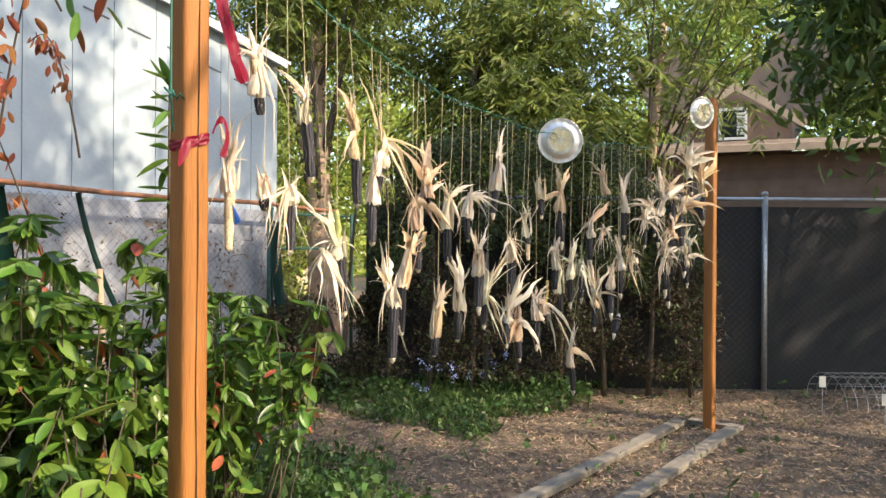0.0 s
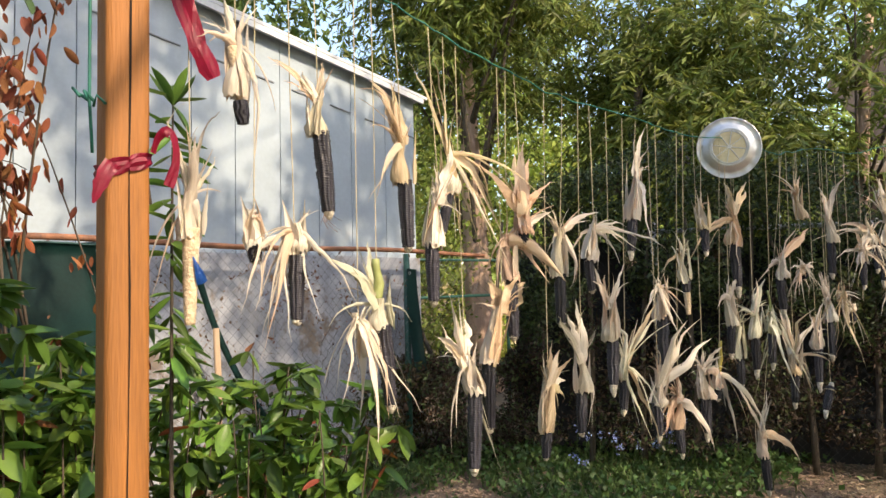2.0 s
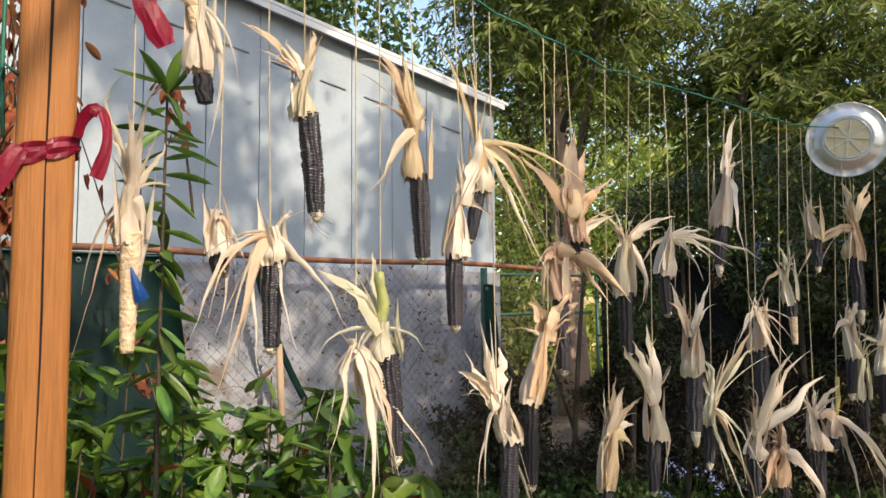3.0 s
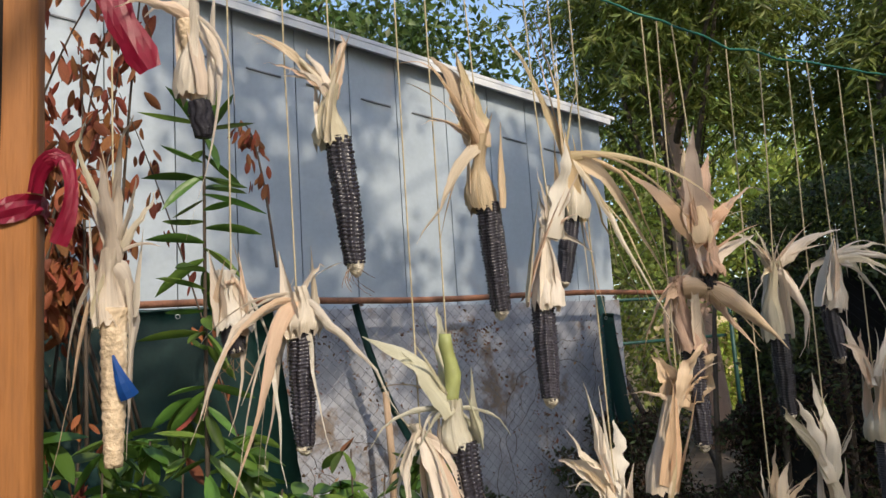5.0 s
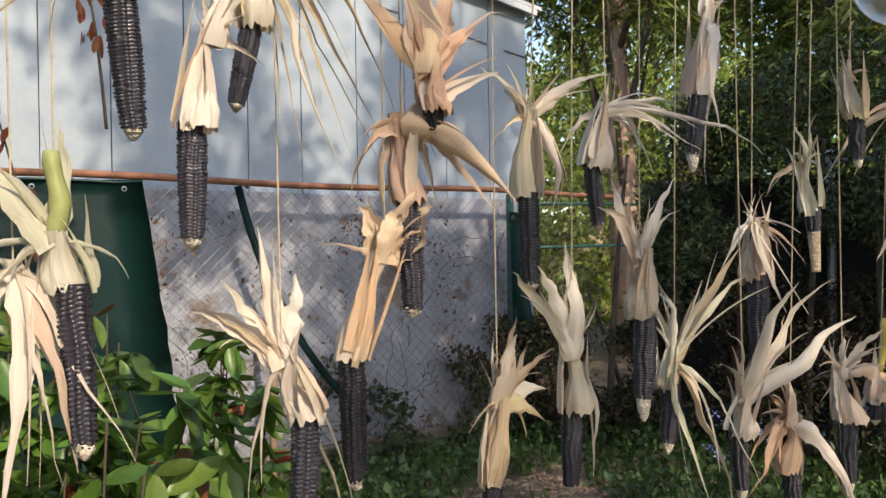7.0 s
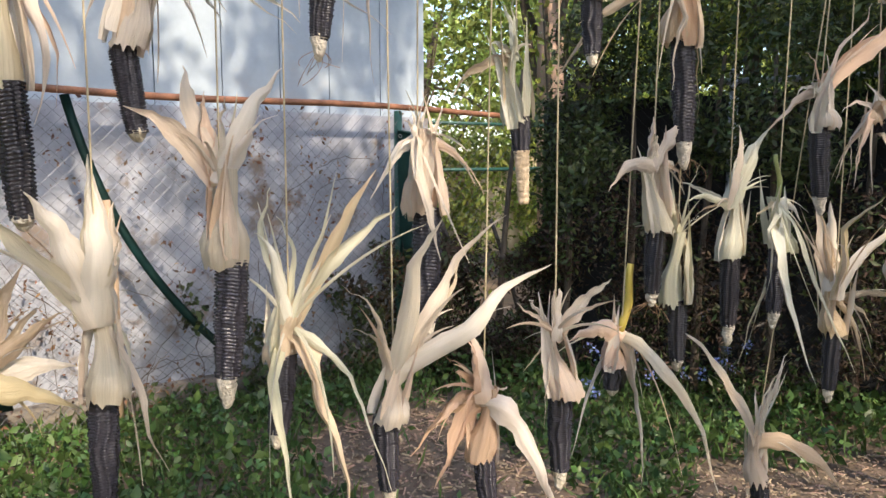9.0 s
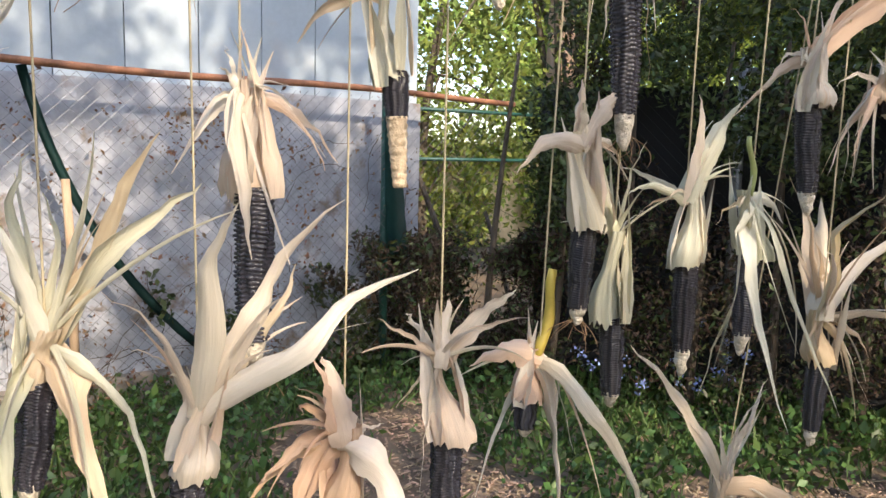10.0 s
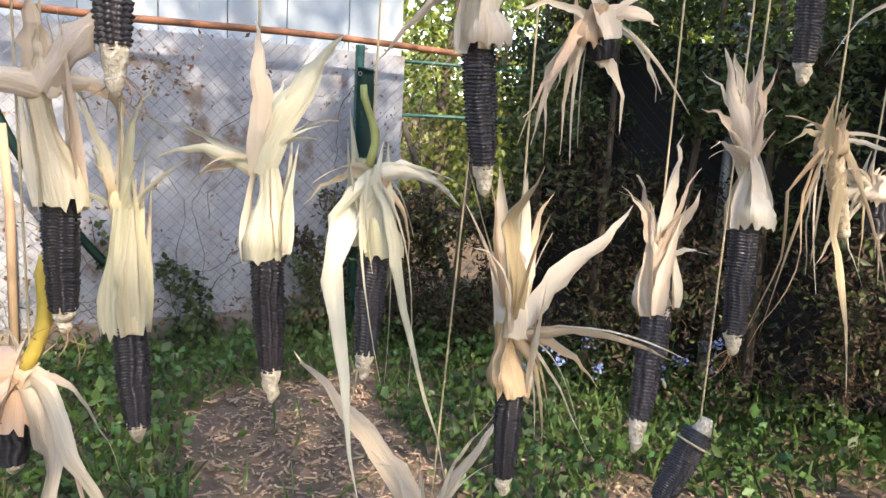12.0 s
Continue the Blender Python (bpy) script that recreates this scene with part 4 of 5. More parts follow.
ear(-1.954, 3.635, 1.746, -0.008, 0.101, 0.220, 0, "dark", "warm", [(-44, 0.16, 0.030), (12, 0.15, 0.034), (43, 0.21, 0.034), (58, 0.26, 0.030), (-130, 0.29), (-116, 0.20), (-165, 0.21), (163, 0.23), (-32, 0.11)])
ear(-1.963, 4.089, 1.195, -0.003, 0.075, 0.163, 0, "dark", "warm", [(-16, 0.22), (-10, 0.22, 0.030), (-1, 0.19, 0.045), (6, 0.18, 0.045), (26, 0.20), (46, 0.22, 0.030), (103, 0.20, 0.020), (127, 0.17, 0.016), (154, 0.21), (167, 0.16)])
ear(-1.967, 4.014, 1.613, 0.000, 0.074, 0.183, 8, "dark", "cream", [(57, 0.23, 0.045), (-122, 0.07, 0.025), (-141, 0.14), (-39, 0.08)])
ear(-1.934, 4.153, 1.622, -0.007, 0.031, 0.032, 13, "dark", "cream", [(-162, 0.19), (-164, 0.16, 0.026), (158, 0.16, 0.030), (127, 0.15), (103, 0.08, 0.022), (-174, 0.16), (79, 0.07), (-98, 0.10)])
ear(-1.955, 4.295, 1.291, -0.010, 0.073, 0.197, -7, "dark", "cream", [(-16, 0.11), (-44, 0.12), (-7, 0.15, 0.030), (17, 0.13), (27, 0.09, 0.032), (97, 0.07)])
ear(-1.954, 4.422, 1.409, -0.010, 0.084, 0.202, 1, "dark", "cream", [(-27, 0.15, 0.026), (-24, 0.12), (-8, 0.14, 0.030), (5, 0.13, 0.030), (21, 0.13, 0.026), (-82, 0.10), (11, 0.05)])
ear(-1.949, 4.550, 1.507, 0.000, 0.024, 0.137, 21, "pale", "warm", [(5, 0.04), (-107, 0.07), (-158, 0.19), (154, 0.20), (-166, 0.32), (-171, 0.32), (178, 0.32), (117, 0.12)])
ear(-1.955, 4.482, 1.774, -0.019, 0.116, 0.191, 3, "dark", "cream", [(-22, 0.15, 0.030), (22, 0.20, 0.030), (3, 0.12, 0.030), (-27, 0.06)])
ear(-1.955, 4.652, 1.445, -0.011, 0.025, 0.070, 17, "dark", "cream", [(-96, 0.11), (-176, 0.16), (161, 0.19), (81, 0.06), (152, 0.15)])
ear(-2.100, 4.057, 0.825, -0.016, 0.105, 0.190, 3, "dark", "cream", [(-37, 0.32, 0.040), (43, 0.21, 0.020), (125, 0.32, 0.040), (114, 0.17)])
ear(-1.955, 4.202, 1.876, -0.041, 0.108, 0.112, 3, "none", "warm", [(-76, 0.17), (3, 0.13), (50, 0.12), (-80, 0.11)])
ear(-1.955, 4.974, 1.780, -0.043, 0.050, 0.172, 2, "dark", "cream", [(-96, 0.28), (-123, 0.23), (-167, 0.16), (70, 0.18), (-58, 0.15), (154, 0.21, 0.025), (-146, 0.21, 0.020), (-83, 0.20, 0.025)])
ear(-1.955, 5.322, 1.905, -0.049, 0.069, 0.257, 6, "dark", "warm", [(-88, 0.31), (80, 0.32), (90, 0.32), (145, 0.26), (-66, 0.15, 0.030), (89, 0.32, 0.030), (-120, 0.20, 0.030), (95, 0.24, 0.030)])
ear(-1.955, 5.182, 1.504, -0.028, 0.053, 0.322, 2, "dark", "cream", [(-64, 0.19), (73, 0.19), (-146, 0.15), (132, 0.19), (-25, 0.12, 0.025), (150, 0.19, 0.025)])
ear(-1.955, 5.626, 1.579, -0.002, 0.057, 0.266, -2, "dark", "green", [(152, 0.24), (-151, 0.19), (26, 0.11), (130, 0.21, 0.025), (-171, 0.25, 0.020)])
ear(-1.955, 5.074, 1.781, 0.061, 0.115, 0.247, -2, "dark", "cream", [(-38, 0.25, 0.050), (14, 0.21, 0.050), (-79, 0.23, 0.030), (72, 0.32, 0.050), (43, 0.21, 0.050), (82, 0.26, 0.040)])
ear(-1.955, 4.812, 1.678, -0.001, 0.065, 0.145, 1, "dark", "cream", [(-109, 0.22), (-166, 0.19), (150, 0.24), (102, 0.27), (-54, 0.12, 0.035), (40, 0.12, 0.040)])
ear(-1.955, 5.691, 2.094, -0.027, 0.094, 0.145, 11, "dark", "cream", [(-66, 0.24, 0.050), (-14, 0.16, 0.050), (53, 0.27, 0.050), (69, 0.32, 0.040), (-87, 0.29, 0.030), (80, 0.29, 0.040)])
ear(-1.955, 5.997, 1.969, -0.044, 0.120, 0.250, 4, "dark", "gold", [(-21, 0.20, 0.050), (42, 0.29, 0.050), (69, 0.32, 0.040), (123, 0.17, 0.040), (-67, 0.17, 0.040)])
ear(-1.955, 5.500, 1.815, 0.047, 0.054, 0.323, -3, "dark", "warm", [(83, 0.32, 0.050), (88, 0.32, 0.050), (93, 0.32, 0.030), (100, 0.32, 0.040), (110, 0.32, 0.020), (115, 0.32, 0.030), (81, 0.32, 0.040), (76, 0.28, 0.050)])
ear(-1.955, 5.629, 1.415, -0.026, 0.069, 0.173, -3, "dark", "cream", [(-36, 0.17, 0.030), (30, 0.17, 0.030), (98, 0.26, 0.030)])
ear(-1.955, 5.210, 1.363, -0.046, 0.122, 0.258, 6, "dark", "cream", [(-48, 0.13, 0.040), (66, 0.14, 0.040), (85, 0.32), (-143, 0.24), (-176, 0.27, 0.020), (101, 0.18, 0.030)])
ear(-1.955, 5.340, 1.618, -0.025, 0.082, 0.208, 1, "dark", "pink", [(-55, 0.14, 0.040), (40, 0.12, 0.040), (88, 0.21, 0.030), (-140, 0.14, 0.030)])

for ob, p in STRING_TOPS:
    r = random.Random(round(p.y * 1000))
    bm = bmesh.new()
    y2 = p.y + r.uniform(-0.012, 0.012)
    top = Vector((PX, y2, wire_z(y2)))
    if top.z < p.z + 0.03:
        top.z = p.z + 0.06
    tube(bm, [p + Vector((0, 0, -0.02)), p.lerp(top, 0.5) + Vector((r.uniform(-0.003, 0.003), r.uniform(-0.003, 0.003), 0)), top], 0.0013, 5)
    tagged(part("hanging_string", bm, M_STRING), "thin tan twine hung from the green cord", "string", "hanging strings")

# the cob tied by a loop
tied = thing("corn_ear", pose(PX, 4.385, 1.10), "huskless dark corn cob tied in a loop of twine", "corn ear", "hanging corn ears")
cob = new("cob", cob_mesh(2))
cob.parent = tied
cob.matrix_local = pose(0, 0.0, 0, -28, 0, 0) @ Matrix.Diagonal((0.046, 0.046, 0.115, 1))
bm = bmesh.new()
tube(bm, [(0, -0.054, -0.10), (0, -0.062, -0.125), (0, -0.064, -0.138)], [0.012, 0.009, 0.004], 9)
part("cob_tip", bm, M_TIP, tied, "pale bare tip", True)
bm = bmesh.new()
tube(bm, [(0, 0.002, -0.005), (0, 0.010, 0.012), (0, 0.012, 0.018)], [0.016, 0.010, 0.008], 9)
part("cob_base", bm, M_TIP, tied, "pale cut base", True)
bm = bmesh.new()
ring = [pose(0, -0.008, -0.018, -28, 0, 0) @ Vector((0.025 * math.cos(a), 0.025 * math.sin(a), 0)) for a in np.linspace(0, 2 * math.pi, 18)]
tube(bm, ring, 0.0016, 6, False)
part("twine_loop", bm, M_STRING, tied)
bm = bmesh.new()
tube(bm, [(PX, 4.385, 1.09), (PX, 4.385, wire_z(4.385))], 0.0013, 5)
tagged(part("hanging_string", bm, M_STRING), "thin tan twine hung from the green cord", "string", "hanging strings")


# ---- pie plates ----
def plate(m, dia, label):
    ob = thing("pie_plate", m, label, "pie plate", "hanging pie plates")
    bm = bmesh.new()
    prof = [(0.0, 0.0), (0.25, 0.0), (0.29, 0.004), (0.31, 0.0), (0.385, 0.075), (0.42, 0.082), (0.485, 0.084), (0.5, 0.076), (0.493, 0.088), (0.42, 0.09), (0.375, 0.082), (0.30, 0.008), (0, 0.008)]
    seg = 64
    rings = [[bm.verts.new((dia * rr * math.cos(2 * math.pi * k / seg), dia * (zz + (0.006 * math.sin(k * 1.6) if rr > 0.41 else 0)), dia * rr * math.sin(2 * math.pi * k / seg))) for k in range(seg)] for rr, zz in prof[1:-1]]
    for a, b in zip(rings, rings[1:]):
        for k in range(seg):
            bm.faces.new((a[k], a[(k + 1) % seg], b[(k + 1) % seg], b[k]))
    bmesh.ops.recalc_face_normals(bm, faces=bm.faces)
    part("rim", bm, M_FOIL, ob, "crimped silver rim", True)
    bm = bmesh.new()
    bmesh.ops.create_circle(bm, cap_ends=True, radius=dia * 0.302, segments=48, matrix=pose(0, dia * 0.004, 0, 90, 0, 0))
    part("base", bm, M_FOILIN, ob, "dull pressed base")
    for k in range(4):
        bm = bmesh.new()
        box(bm, (dia * 0.50, dia * 0.022, dia * 0.012), pose(0, 0, 0, 0, k * 45 + 10, 0), 0.0008)
        part("pressed_rib", bm, M_FOIL, ob)
    bm = bmesh.new()
    rr = [Vector((dia * 0.265 * math.cos(a), 0, dia * 0.265 * math.sin(a))) for a in np.linspace(0, 2 * math.pi, 40)]
    tube(bm, rr, dia * 0.008, 6, False)
    part("pressed_ring", bm, M_FOIL, ob)
    return ob


plate(pose(-1.93, 3.59, 2.115, 0, 0, 35), 0.245, "round aluminium pie plate tied to the green cord")
plate(pose(-1.93, 5.93, 2.62, 4, 8, 62), 0.25, "round aluminium pie plate tied near the far post")

# ---- trees behind ----


def tree(x, y, h, r0, crown, crown_r, count, per, size, leaf_mat, label, seed, bark=M_BARK, feathered=False, spread=0.35, aspect=0.5):
    g = np.random.default_rng(seed)
    ob = thing("tree", pose(x, y, 0), label, "tree", "trees round the garden")
    bm = bmesh.new()
    top = Vector((g.uniform(-0.4, 0.4), g.uniform(-0.4, 0.4), h))
    pts = bezier((0, 0, 0), (g.uniform(-0.3, 0.3), g.uniform(-0.3, 0.3), h * 0.5), top, 9)
    tube(bm, pts, [r0 * (1.15 - 0.75 * i / 8) for i in range(9)], 12)
    part("trunk", bm, bark, ob, "", True)
    c = Vector(crown) - Vector((x, y, 0))
    for k in range(8):
        bm = bmesh.new()
        d = Vector(g.normal(size=3))
        d.normalize()
        e = c + Vector((d.x * crown_r[0], d.y * crown_r[1], d.z * crown_r[2])) * 0.8
        st = pts[2 + k % 5]
        tube(bm, bezier(st, (st + e) / 2 + Vector((0, 0, 0.4)), e, 9), [r0 * 0.22 * (1 - 0.1 * i) for i in range(9)])
        part("limb", bm, M_BARK, ob, "", True)
    if feathered:
        cp = clumps(g, c, crown_r, count, per, spread)
        hd = g.normal(size=(len(cp), 3))
        hd[:, 2] = hd[:, 2] * 0.3 - 0.1
        hd /= np.linalg.norm(hd, axis=1)[:, None]
        p, w = fronds(g, cp, hd, 0.62, 9, size)
        leaf_cloud("crown", p, np.array(size), g, leaf_mat, ob, aspect=0.21, up=0, along=w)
    else:
        leaf_cloud("crown", clumps(g, c, crown_r, count, per, spread), np.array(size), g, leaf_mat, ob, aspect=aspect, up=0.0, droop=0.2 if aspect > 0.4 else 0.9)
    return ob


# bright tree and the pale trunk past the shed
tree(-9.1, 8.6, 5.5, 0.24, (-9.4, 8.7, 6.5), (2.4, 2.2, 2.3), 210, 8, 0.18, M_FEATHER, "broad tree with a pale sunlit trunk and feathered leaves", 11, M_PALEBARK, True)
tree(-6.5, 9.3, 5.4, 0.10, (-6.6, 10.1, 4.6), (1.7, 1.0, 2.1), 130, 8, 0.18, M_FEATHER, "tree of feathered drooping leaves above the fence", 12, M_BARK, True)
tree(-4.45, 10.6, 5.0, 0.12, (-3.9, 10.5, 4.9), (2.3, 1.4, 1.7), 30, 8, 0.19, M_FEATHER, "slender pale-trunked tree of feathered leaves above the fence", 13, M_PALEBARK, True)
tree(-5.3, 9.9, 3.3, 0.06, (-5.6, 9.6, 3.3), (1.7, 0.9, 0.75), 70, 8, 0.17, M_FEATHER, "small tree of feathered drooping leaves behind the hedge", 29, M_BARK, True)
# the yellow-green far crowns carry their sunlight in the leaf colour
tree(-7.0, 26.0, 9.0, 0.3, (-6.8, 26.0, 8.6), (5.5, 3.0, 4.6), 330, 70, 0.22, M_TREESUN, "tall sunlit yellow-green tree behind the house", 14)
tree(-17.5, 16.0, 8.0, 0.3, (-17.5, 16.0, 5.8), (5.0, 3.6, 4.6), 330, 70, 0.20, M_TREESUN, "tall sunlit yellow-green tree beyond the shed", 15)
tree(2.5, 22.0, 8.0, 0.3, (2.5, 22.0, 6.0), (5.0, 3.5, 5.0), 300, 70, 0.22, M_TREESUN, "tall sunlit yellow-green tree beside the house", 16)
tree(-18.0, 4.0, 9.0, 0.3, (-17.0, 5.0, 7.5), (4.0, 5.0, 4.5), 260, 70, 0.22, M_TREE, "tall tree behind the shed", 17)
tree(-9.8, 6.9, 3.4, 0.08, (-9.8, 7.0, 2.6), (1.5, 2.0, 2.6), 210, 40, 0.10, M_FEATHER, "low sunlit bush beyond the fence corner", 21)
# tall shade tree and two more, out of view, placed to shade shed, hedge and corn
tree(3.4, 0.2, 8.2, 0.20, (2.2, 3.8, 9.0), (1.3, 3.5, 1.9), 34, 330, 0.12, M_TREE, "unseen shade tree placed to dapple the shed", 267, spread=0.2)
tree(3.6, 7.4, 6.4, 0.17, (2.4, 6.6, 6.85), (1.0, 2.7, 1.05), 36, 300, 0.11, M_TREE, "unseen dense tree added to shade the wall and hedge", 45, spread=0.23)
tree(5.6, 4.2, 6.2, 0.16, (4.5, 5.2, 6.5), (1.1, 1.75, 1.15), 38, 75, 0.12, M_TREE, "unseen leafy tree added to shade the hanging corn", 37, spread=0.22)
# unseen surrounding trees, added to hold back skylight
tree(9.5, -3.5, 7.0, 0.3, (9.0, -5.5, 7.5), (3.5, 5.0, 5.0), 330, 62, 0.22, M_TREE, "unseen tall tree added behind the start of the path", 23, spread=0.5)
tree(8.5, 13.0, 7.0, 0.3, (8.5, 13.0, 7.0), (3.5, 4.5, 5.0), 330, 62, 0.22, M_TREE, "unseen tall tree added at the side of the garden", 24, spread=0.5)
tree(0.5, -9.0, 7.0, 0.3, (0.5, -9.0, 6.0), (6.0, 3.0, 5.0), 330, 62, 0.22, M_TREE, "unseen tall tree added at the garden's near end", 25, spread=0.5)
tree(-11.5, 22.0, 7.0, 0.3, (-11.0, 22.0, 3.2), (4.5, 2.5, 3.0), 300, 62, 0.20, M_TREESUN, "sunlit low tree far beyond the fence", 26, spread=0.5)
tree(-1.0, 27.0, 7.0, 0.3, (-1.5, 27.0, 5.0), (5.0, 2.5, 5.0), 300, 62, 0.22, M_TREESUN, "sunlit leafy tree far beyond the fence", 27, spread=0.5)
# branches of a low tree hanging beside the walk
tree(1.5, 9.0, 5.6, 0.10, (-0.95, 8.4, 4.05), (0.95, 0.8, 1.55), 125, 30, 0.2, M_TREE, "low tree with dark drooping leaves over the path", 22, spread=0.3, aspect=0.33)

# crown out of view, added to keep sun off the ground
tree(2.3, 5.2, 2.6, 0.06, (2.0, 5.1, 2.2), (0.6, 2.7, 1.1), 150, 40, 0.10, M_TREE, "unseen low tree added to shade the ground", 33, spread=0.2)

# belt of trees all round, far off
g = np.random.default_rng(91)
ang = g.uniform(0, 2 * np.pi, 900)
rad = g.uniform(30, 44, 900)
hgt = (g.uniform(0, 1, 900) ** 0.8) * (8.5 + 2.5 * np.sin(ang * 7) + 1.5 * np.sin(ang * 17)) * (1 - 0.6 * np.exp(-((ang - 2.14) / 0.11) ** 2))
pos = np.repeat(np.stack([-2 + rad * np.cos(ang), 5 + rad * np.sin(ang), hgt], axis=1), 40, axis=0) + g.normal(size=(36000, 3)) * 0.9
tagged(leaf_cloud("distant_trees", pos, np.array(0.75), g, M_TREESUN, aspect=0.55, up=0.0), "belt of leafy trees far beyond the garden", "trees", kind="stuff")

# dark hedge along the far fence
g = np.random.default_rng(31)
pos, dry = [], []
for _ in range(105000):
    s = g.uniform(-5.35, -0.7)
    hmax = 2.7 + 0.4 * noise.noise((s * 0.9, 0, 4)) - 0.9 * max(0, s + 1.9) ** 2
    if s < -4.25:
        hmax = 1.0 + 0.3 * noise.noise((s * 3, 0, 2))
    z = g.uniform(0.05, 1) ** 0.8 * hmax
    off = g.uniform(0.02, 1.1)
    p = FB + FD * s + FN * off * (0.6 + 0.5 * noise.noise((s * 2, z * 2, 8)))
    if noise.noise((s * 2.5, z * 2.5, 1)) + 0.42 > g.random() * 0.6:
        # below about 1.25 m most leaves go to the darker brown cloud
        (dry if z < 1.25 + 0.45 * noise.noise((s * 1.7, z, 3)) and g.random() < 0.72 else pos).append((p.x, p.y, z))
hedge = thing("hedge", pose(-4.2, 7.0, 0), "dark dense hedge along the far fence", "hedge")
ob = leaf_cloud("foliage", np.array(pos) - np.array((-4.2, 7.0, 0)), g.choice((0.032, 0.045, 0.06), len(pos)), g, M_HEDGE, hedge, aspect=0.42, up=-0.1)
leaf_cloud("dry_foliage", np.array(dry) - np.array((-4.2, 7.0, 0)), np.array(0.045), g, M_HEDGELOW, hedge, aspect=0.3, up=-0.2)
for k in range(9):
    s = -4.5 + k * 0.45
    b = FB + FD * s + FN * 0.35 - Vector((-4.2, 7.0, 0))
    bm = bmesh.new()
    tube(bm, bezier(b, b + Vector((g.uniform(-0.1, 0.1), g.uniform(-0.1, 0.1), 1.0)), b + Vector((g.uniform(-0.3, 0.3), g.uniform(-0.2, 0.2), 2.2)), 7), [0.03 - 0.003 * i for i in range(7)], 7)
    part("stem", bm, M_BARK, hedge, "", True)

# ---- leafy shrub by the near post ----
LEAVES = {}


def leaf_mesh(kind, material):
    key = (kind, material.name)
    if key in LEAVES:
        return LEAVES[key]
    r = random.Random(kind)
    bm = bmesh.new()
    n = 7
    bend = r.uniform(0.1, 0.45)
    pts = [Vector((0, t, -bend * t * t)) for t in [i / (n - 1) for i in range(n)]]
    widths = [0.02 + 0.41 * math.sin(math.pi * min(1, t * 0.95 + 0.03)) ** 0.8 for t in [i / (n - 1) for i in range(n)]]
    widths[-1] = 0.01
    strip(bm, pts, widths, Vector((0, 0, 1)), -r.uniform(0.12, 0.3), 2)
    LEAVES[key] = mesh_of("leaf", bm, material, True)
    return LEAVES[key]


def shrub(x, y, stems, label, seed, leaf=0.11, dead=0.03, per=9, low=0.35, loose=True, green=M_LEAF):
    """loose: each leaf is an object of its own; otherwise the green ones are one dense mesh."""
    g = random.Random(seed)
    ob = thing("shrub", pose(x, y, 0), label, "shrub", "garden shrubs")
    verts, faces = [], []
    for dx, dy, h, lean in stems:
        bm = bmesh.new()
        end = Vector((dx + lean * g.uniform(0.5, 1), dy + g.uniform(-0.5, 0.5) * abs(lean) * 2, h))
        pts = bezier((dx * 0.3, dy * 0.3, 0), (dx, dy, h * 0.55), end, 12)
        tube(bm, pts, [0.0055 - 0.0003 * i for i in range(12)], 6)
        part("stem", bm, M_TWIG, ob, "", True)
        for k in range(per if loose else per + 3):
            t = low + (1 - low) * (k + g.uniform(-0.4, 0.4)) / per
            p = pts[max(0, min(11, round(t * 11)))] + Vector((g.uniform(-0.03, 0.03), g.uniform(-0.03, 0.03), g.uniform(-0.02, 0.02)))
            for q in range((2 if k < per - 1 else 4) if loose else 4):
                m = pose(*p, 0, 0, g.uniform(0, 360)) @ pose(0, 0, 0, g.uniform(-65, 25), g.uniform(-35, 35), 0) @ Matrix.Scale(leaf * g.uniform(0.6, 1.25), 4)
                kind = g.randrange(4)
                if g.random() < dead:
                    lf = new("leaf", leaf_mesh(kind, M_LEAFDEAD))
                elif loose:
                    lf = new("leaf", leaf_mesh(kind, green))
                else:
                    me = leaf_mesh(kind, M_LEAF)
                    base = len(verts)
                    verts += [m @ v.co for v in me.vertices]
                    faces += [[base + v for v in f.vertices] for f in me.polygons]
                    continue
                lf.parent = ob
                lf.matrix_local = m
    if verts:
        raw("foliage", verts, faces, M_LEAVES, ob, True)
    return ob


def many(g, n, rx, ry, h0, h1):
    return [(g.uniform(-rx, rx), g.uniform(-ry, ry), g.uniform(h0, h1), g.uniform(-0.35, 0.35)) for _ in range(n)]


g = random.Random(5)
SHRUBS = ((-2.85, 0.75, 0.40, 0.50, 0.8, 1.45, 0.03), (-2.70, 1.20, 0.40, 0.35, 0.7, 1.6, 0.03), (-3.20, 1.10, 0.50, 0.50, 0.6, 1.3, 0.03),
          (-2.60, 1.75, 0.30, 0.35, 0.8, 1.42, 0.06), (-2.85, 2.05, 0.35, 0.30, 0.6, 1.30, 0.05), (-2.72, 1.32, 0.30, 0.30, 0.9, 1.62, 0.03),
          (-2.55, 0.55, 0.35, 0.40, 0.6, 1.35, 0.03), (-3.60, 0.80, 0.50, 0.50, 0.7, 1.35, 0.03), (-2.45, 1.40, 0.25, 0.30, 0.5, 1.30, 0.04),
          (-2.75, 0.95, 0.40, 0.40, 0.8, 1.60, 0.03), (-2.40, 1.90, 0.25, 0.30, 0.8, 1.30, 0.04),
          (-2.95, 1.55, 0.35, 0.35, 0.8, 1.45, 0.03), (-2.30, 0.75, 0.30, 0.35, 0.6, 1.30, 0.03),
          (-3.05, 1.45, 0.40, 0.35, 0.9, 1.5, 0.03), (-2.95, 2.2, 0.30, 0.25, 0.8, 1.36, 0.05))
for k, (x, y, rx, ry, h0, h1, dead) in enumerate(SHRUBS):
    shrub(x, y, many(g, 13, rx, ry, h0, h1), "green shrub with glossy oval leaves, a few dry orange" if dead > 0.03 else "dense green shrub with glossy oval leaves", k + 1, 0.09, dead, per=10, low=0.62 if y > 1.5 else 0.5, loose=x > -2.62)
